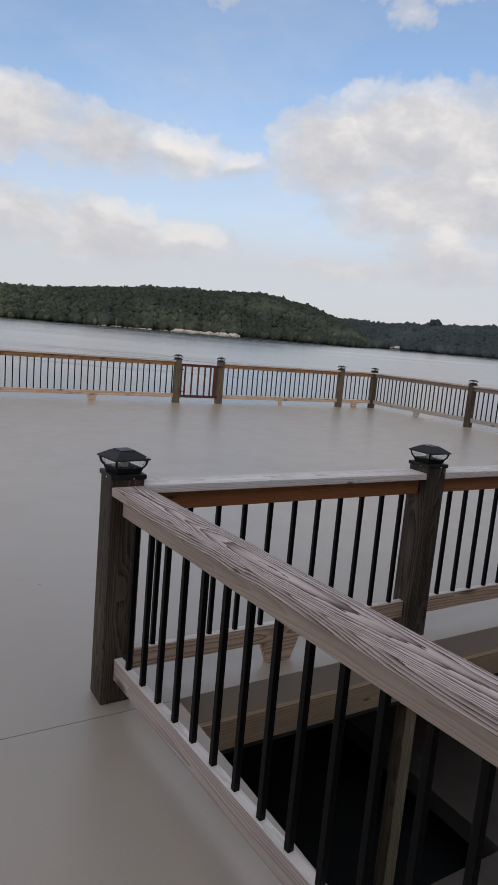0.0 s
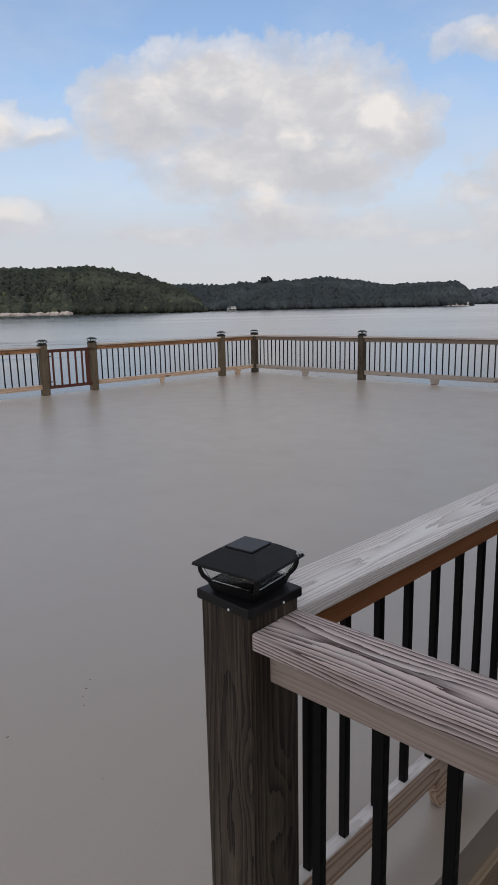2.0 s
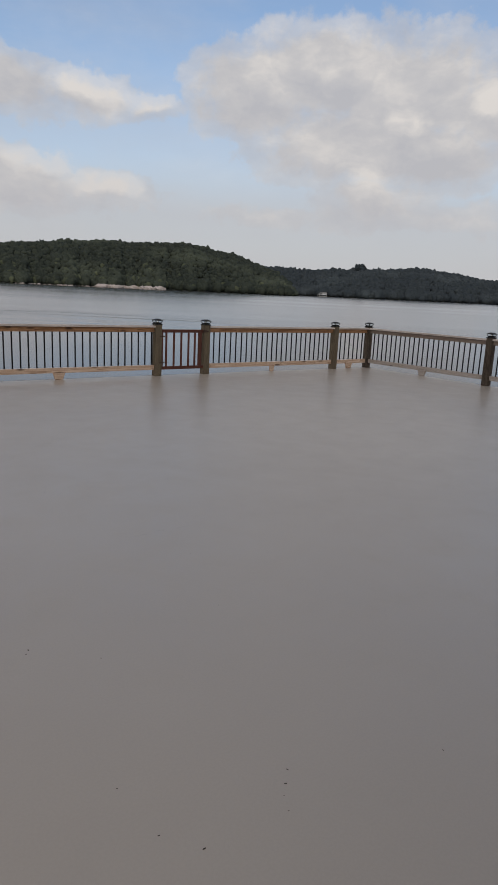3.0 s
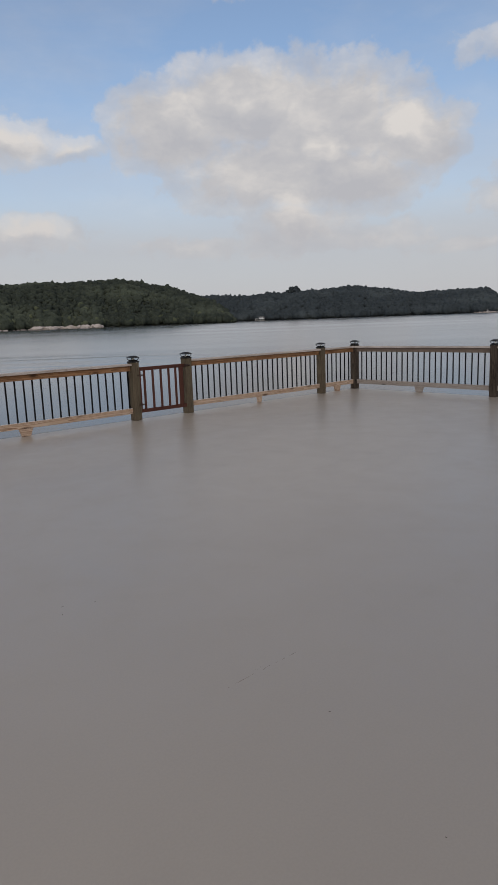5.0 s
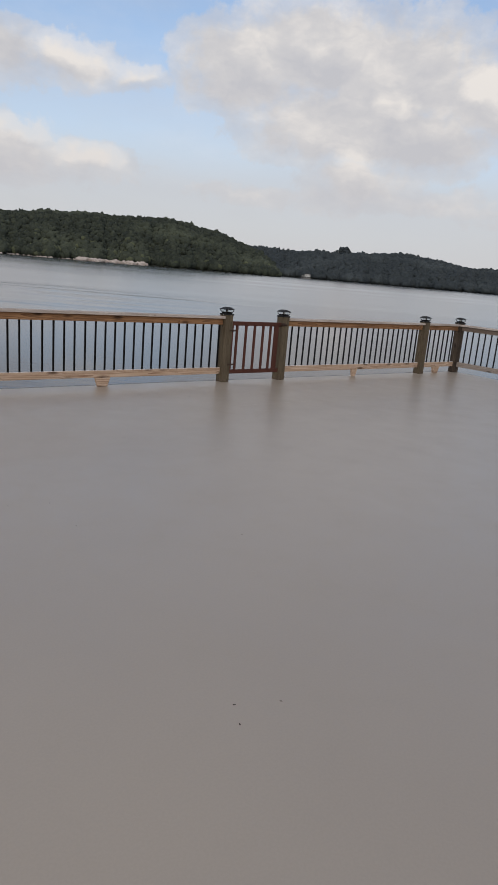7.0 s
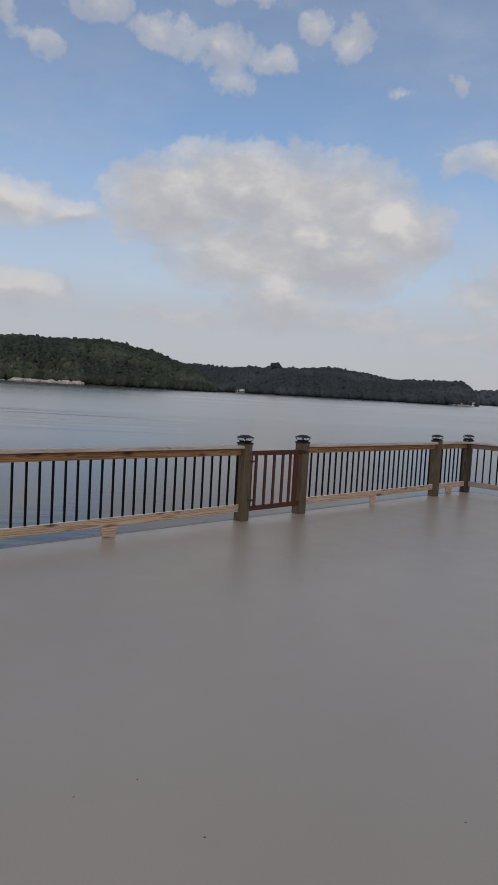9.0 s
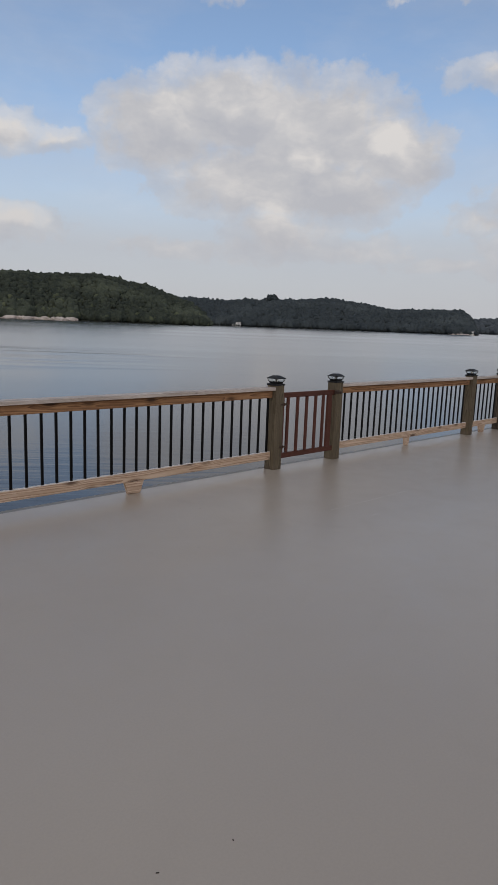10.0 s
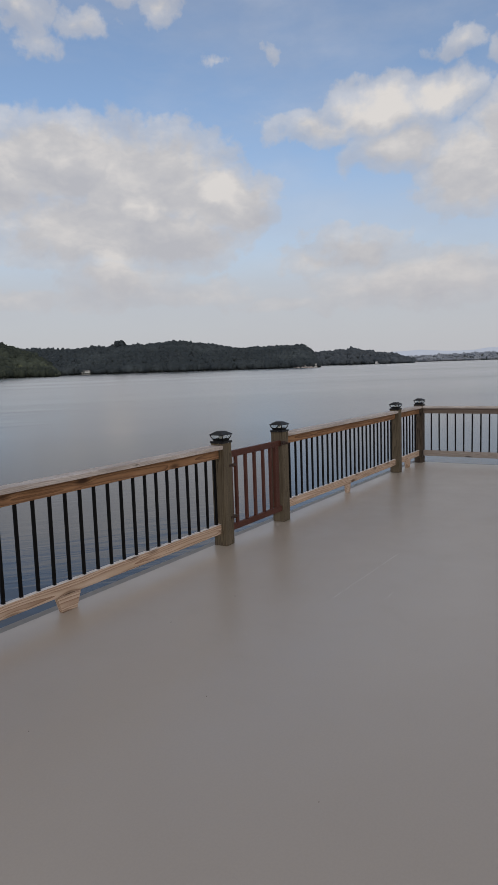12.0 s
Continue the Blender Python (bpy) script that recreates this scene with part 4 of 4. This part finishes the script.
# ---- far things on the shores ----
def boathouse(az, r, w, label):
    p = polar(az, r)
    h = thing("boathouse", pose(p.x, p.y, p.z, 0, 0, -az), label, "house")
    bm = bmesh.new()
    box(bm, -w / 2, w / 2, -3, 3, -0.6, 0.5, 0.05)
    part("dock", bm, ROOFGREY, h, "grey floating dock")
    bm = bmesh.new()
    box(bm, -w * 0.18, w / 2 - 0.6, -1.5, 2.6, 2.9, 5.2, 0.03)
    part("wall", bm, WHITE, h, "white upper storey")
    bm = bmesh.new()
    box(bm, -w / 2 + 0.3, w / 2, -3.2, 3.0, 2.62, 2.9, 0.03)
    part("upper_deck", bm, WHITE, h)
    bm = bmesh.new()
    box(bm, -w * 0.18 - 0.5, w / 2 - 0.2, -2.0, 3.0, 5.2, 5.6, 0.08)
    part("roof", bm, ROOFGREY, h, "flat pale roof")
    pm = bmesh.new()
    box(pm, -0.16, 0.16, -0.16, 0.16, 0, 2.15, 0.02)
    pm = mesh_of("post", pm, WHITE)
    for i in range(6):
        same_part("post", pm, h, pose(-w / 2 + 0.6 + i * (w - 1.2) / 5, -2.8, 0.48))
    wm = bmesh.new()
    box(wm, -0.6, 0.6, -0.08, 0.02, -0.6, 0.6, 0.02)
    wm = mesh_of("window", wm, DARKGLASS)
    for i in range(4):
        same_part("window", wm, h, pose(-w * 0.18 + 1.3 + i * 2.0, -1.5, 4.1))
    rm = bmesh.new()
    box(rm, -w / 2 + 0.3, w / 2, -3.2, -3.1, 3.6, 3.75, 0.02)
    part("rail", rm, WHITE, h)


boathouse(43.05, 918, 13.0, "white two-storey boathouse on the far shore")


def cottage(az, r, z, w, d, hh, label, wall=WHITE):
    p = polar(az, r)
    h = thing("cottage", pose(p.x, p.y, p.z + z, 0, 0, -az), label, "house", "houses on the far shore")
    bm = bmesh.new()
    box(bm, -w / 2, w / 2, -d / 2, d / 2, -1, hh, 0.05)
    part("wall", bm, wall, h)
    bm = bmesh.new()
    o = 0.5
    pts = [(-w / 2 - o, -d / 2 - o, hh), (w / 2 + o, -d / 2 - o, hh), (w / 2 + o, d / 2 + o, hh), (-w / 2 - o, d / 2 + o, hh), (-w / 2 - o, 0, hh + d * 0.3), (w / 2 + o, 0, hh + d * 0.3)]
    v = [bm.verts.new(q) for q in pts]
    for f in ((0, 1, 5, 4), (2, 3, 4, 5), (0, 4, 3), (1, 2, 5), (0, 3, 2, 1)):
        bm.faces.new([v[i] for i in f])
    part("roof", bm, ROOFGREY, h, "grey gabled roof")
    wm = bmesh.new()
    box(wm, -0.7, 0.7, -0.1, 0.05, -0.7, 0.7, 0.02)
    wm = mesh_of("window", wm, DARKGLASS)
    for i in range(3):
        same_part("window", wm, h, pose(-w / 2 + (i + 0.5) * w / 3, -d / 2, hh * 0.55))


cottage(61.5, 925, 0, 9, 6, 3.2, "small white cabin beside the water")
cottage(62.1, 922, 0, 7, 5, 2.6, "low pale shed beside the water")
cottage(62.7, 922, 0, 6, 5, 4.0, "narrow white cabin beside the water")
cottage(68.3, 1690, 0, 12, 8, 4.0, "white lakeside house on the distant headland")
cottage(69.6, 1690, 0, 10, 8, 4.5, "white lakeside house on the distant headland")
cottage(48.2, 1150, 36.5, 13, 8, 5.0, "house with a pale roof among the ridge trees")


def rocks(name, a0, a1, r, count, seed, label, big=1.6):
    """Pale ledges along the water line."""
    rng = random.Random(seed)
    bm = bmesh.new()
    for i in range(count):
        az = a0 + (a1 - a0) * rng.random()
        p = polar(az, shore(az, r) + rng.uniform(-5, 1))
        s = big * rng.uniform(0.2, 1.0) ** 1.3
        made = bmesh.ops.create_icosphere(bm, subdivisions=1, radius=1.0, matrix=Matrix.Translation((p.x, p.y, p.z + s * 0.45)) @ Matrix.Rotation(rng.random() * 6, 4, "Z") @ Matrix.Diagonal((s * 1.8, s, s * 0.9, 1)))["verts"]
        for v in made:
            v.co += Vector((rng.uniform(-1, 1), rng.uniform(-1, 1), rng.uniform(-1, 1))) * s * 0.28
    tagged(part(name, bm, ROCK), label, "rocks", kind="stuff")


rocks("shore_rocks", 24.0, 29.4, 755, 120, 4, "pale limestone ledge along the far water line", 3.1)
rocks("shore_rocks", 17.5, 24.2, 757, 80, 6, "scattered pale stones along the far water line", 1.2)
rocks("shore_rocks", 60.9, 63.0, 927, 60, 9, "pale stones along the far water line", 1.3)


def ridge_tree(az, r, base_el, height):
    """One tall tree that stands out over the ridge: trunk, limbs and a crown of clumps."""
    p = polar(az, r)
    z = EYE_Z + r * math.tan(radians(base_el))
    t = thing("tree", pose(p.x, p.y, z), "tall broad tree standing above the ridge", "tree")
    bm = bmesh.new()
    bmesh.ops.create_cone(bm, cap_ends=True, segments=10, radius1=0.7, radius2=0.25, depth=height, matrix=Matrix.Translation((0, 0, height / 2 - 4)))
    for k in range(6):
        m = Matrix.Translation((0, 0, height * (0.2 + 0.08 * k))) @ Matrix.Rotation(k * 1.9, 4, "Z") @ Matrix.Rotation(0.9, 4, "Y") @ Matrix.Translation((0, 0, height * 0.18))
        bmesh.ops.create_cone(bm, cap_ends=True, segments=6, radius1=0.28, radius2=0.08, depth=height * 0.36, matrix=m)
    part("trunk", bm, SOIL, t)
    rng = random.Random(int(az * 10))
    bm = bmesh.new()
    for k in range(80):
        f = rng.random()
        rad = height * (0.66 - 0.75 * abs(f - 0.5))
        a = rng.random() * 6.28
        d = rad * math.sqrt(rng.random())
        s = height * rng.uniform(0.07, 0.15)
        made = bmesh.ops.create_icosphere(bm, subdivisions=2, radius=s, matrix=Matrix.Translation((d * math.cos(a), d * math.sin(a), height * (0.12 + 0.75 * f))))["verts"]
        for v in made:
            v.co += Vector((rng.uniform(-1, 1), rng.uniform(-1, 1), rng.uniform(-1, 1))) * s * 0.22
    part("crown", bm, WOODS_FAR, t)


ridge_tree(46.05, 1185, 2.12, 19.0)


# ---- small litter and marks on the deck ----
SCRAPS = [(0.43, 1.46), (0.38, 1.41), (0.34, 1.37), (0.31, 1.31), (-0.11, 1.71), (-0.09, 1.46), (-0.07, 2.72), (-0.09, 2.69), (0.18, 2.48), (0.13, 0.88),
          (0.99, 1.21), (0.0, 1.34), (0.93, 2.63), (0.88, 5.11), (0.83, 5.01), (1.05, 5.03), (1.18, 3.32), (1.09, 7.02), (0.84, 7.53), (1.1, 7.47),
          (1.94, 6.43), (2.85, 9.73), (3.56, 10.55), (2.16, 10.28), (2.39, 8.85), (7.7, 10.6), (4.19, 10.45)]


def litter():
    rng = random.Random(12)
    for x, y in SCRAPS:
        bm = bmesh.new()
        s = rng.uniform(0.003, 0.0065)
        ring = [bm.verts.new((s * (1 + 0.3 * rng.random()) * math.cos(k * 1.047), s * 0.55 * math.sin(k * 1.047), 0.0008)) for k in range(6)]
        tip = bm.verts.new((0, 0, s * 0.4))
        for k in range(6):
            bm.faces.new((ring[k], ring[(k + 1) % 6], tip))
        bm.faces.new(ring[::-1])
        ob = part("leaf_scrap", bm, GRIT)
        ob.matrix_world = pose(x, y, 0.0, 0, 0, rng.uniform(0, 360))
        tagged(ob, "tiny dark scrap of dead leaf on the deck", "debris", "leaf scraps on the deck")


litter()


def scuff(x0, y0, x1, y1, width, mat, label):
    """A hair-thin worn line in the coating, broken and slightly bent."""
    rng = random.Random(int(x0 * 100))
    bm = bmesh.new()
    n = 18
    rows = []
    for i in range(n + 1):
        f = i / n
        x, y = x0 + (x1 - x0) * f, y0 + (y1 - y0) * f + rng.uniform(-0.004, 0.004)
        w = width * rng.uniform(0.3, 1.0)
        rows.append((bm.verts.new((x, y - w / 2, 0.0012)), bm.verts.new((x, y + w / 2, 0.0012))))
    for i in range(n):
        if rng.random() > 0.25:
            bm.faces.new((rows[i][0], rows[i + 1][0], rows[i + 1][1], rows[i][1]))
    tagged(part("scuff_mark", bm, mat), label, kind="structure")


for mark in ((4.49, 9.78, 5.79, 9.75, 0.008), (4.63, 9.43, 4.8, 9.43, 0.006)):
    scuff(*mark, SCUFF, "faint pale scuff in the deck coating")
scuff(0.99, 3.76, 1.44, 3.76, 0.0016, GRIT, "fine dark scratch in the deck coating")
scuff(1.18, 3.78, 1.24, 3.783, 0.0014, GRIT, "fine dark scratch in the deck coating")
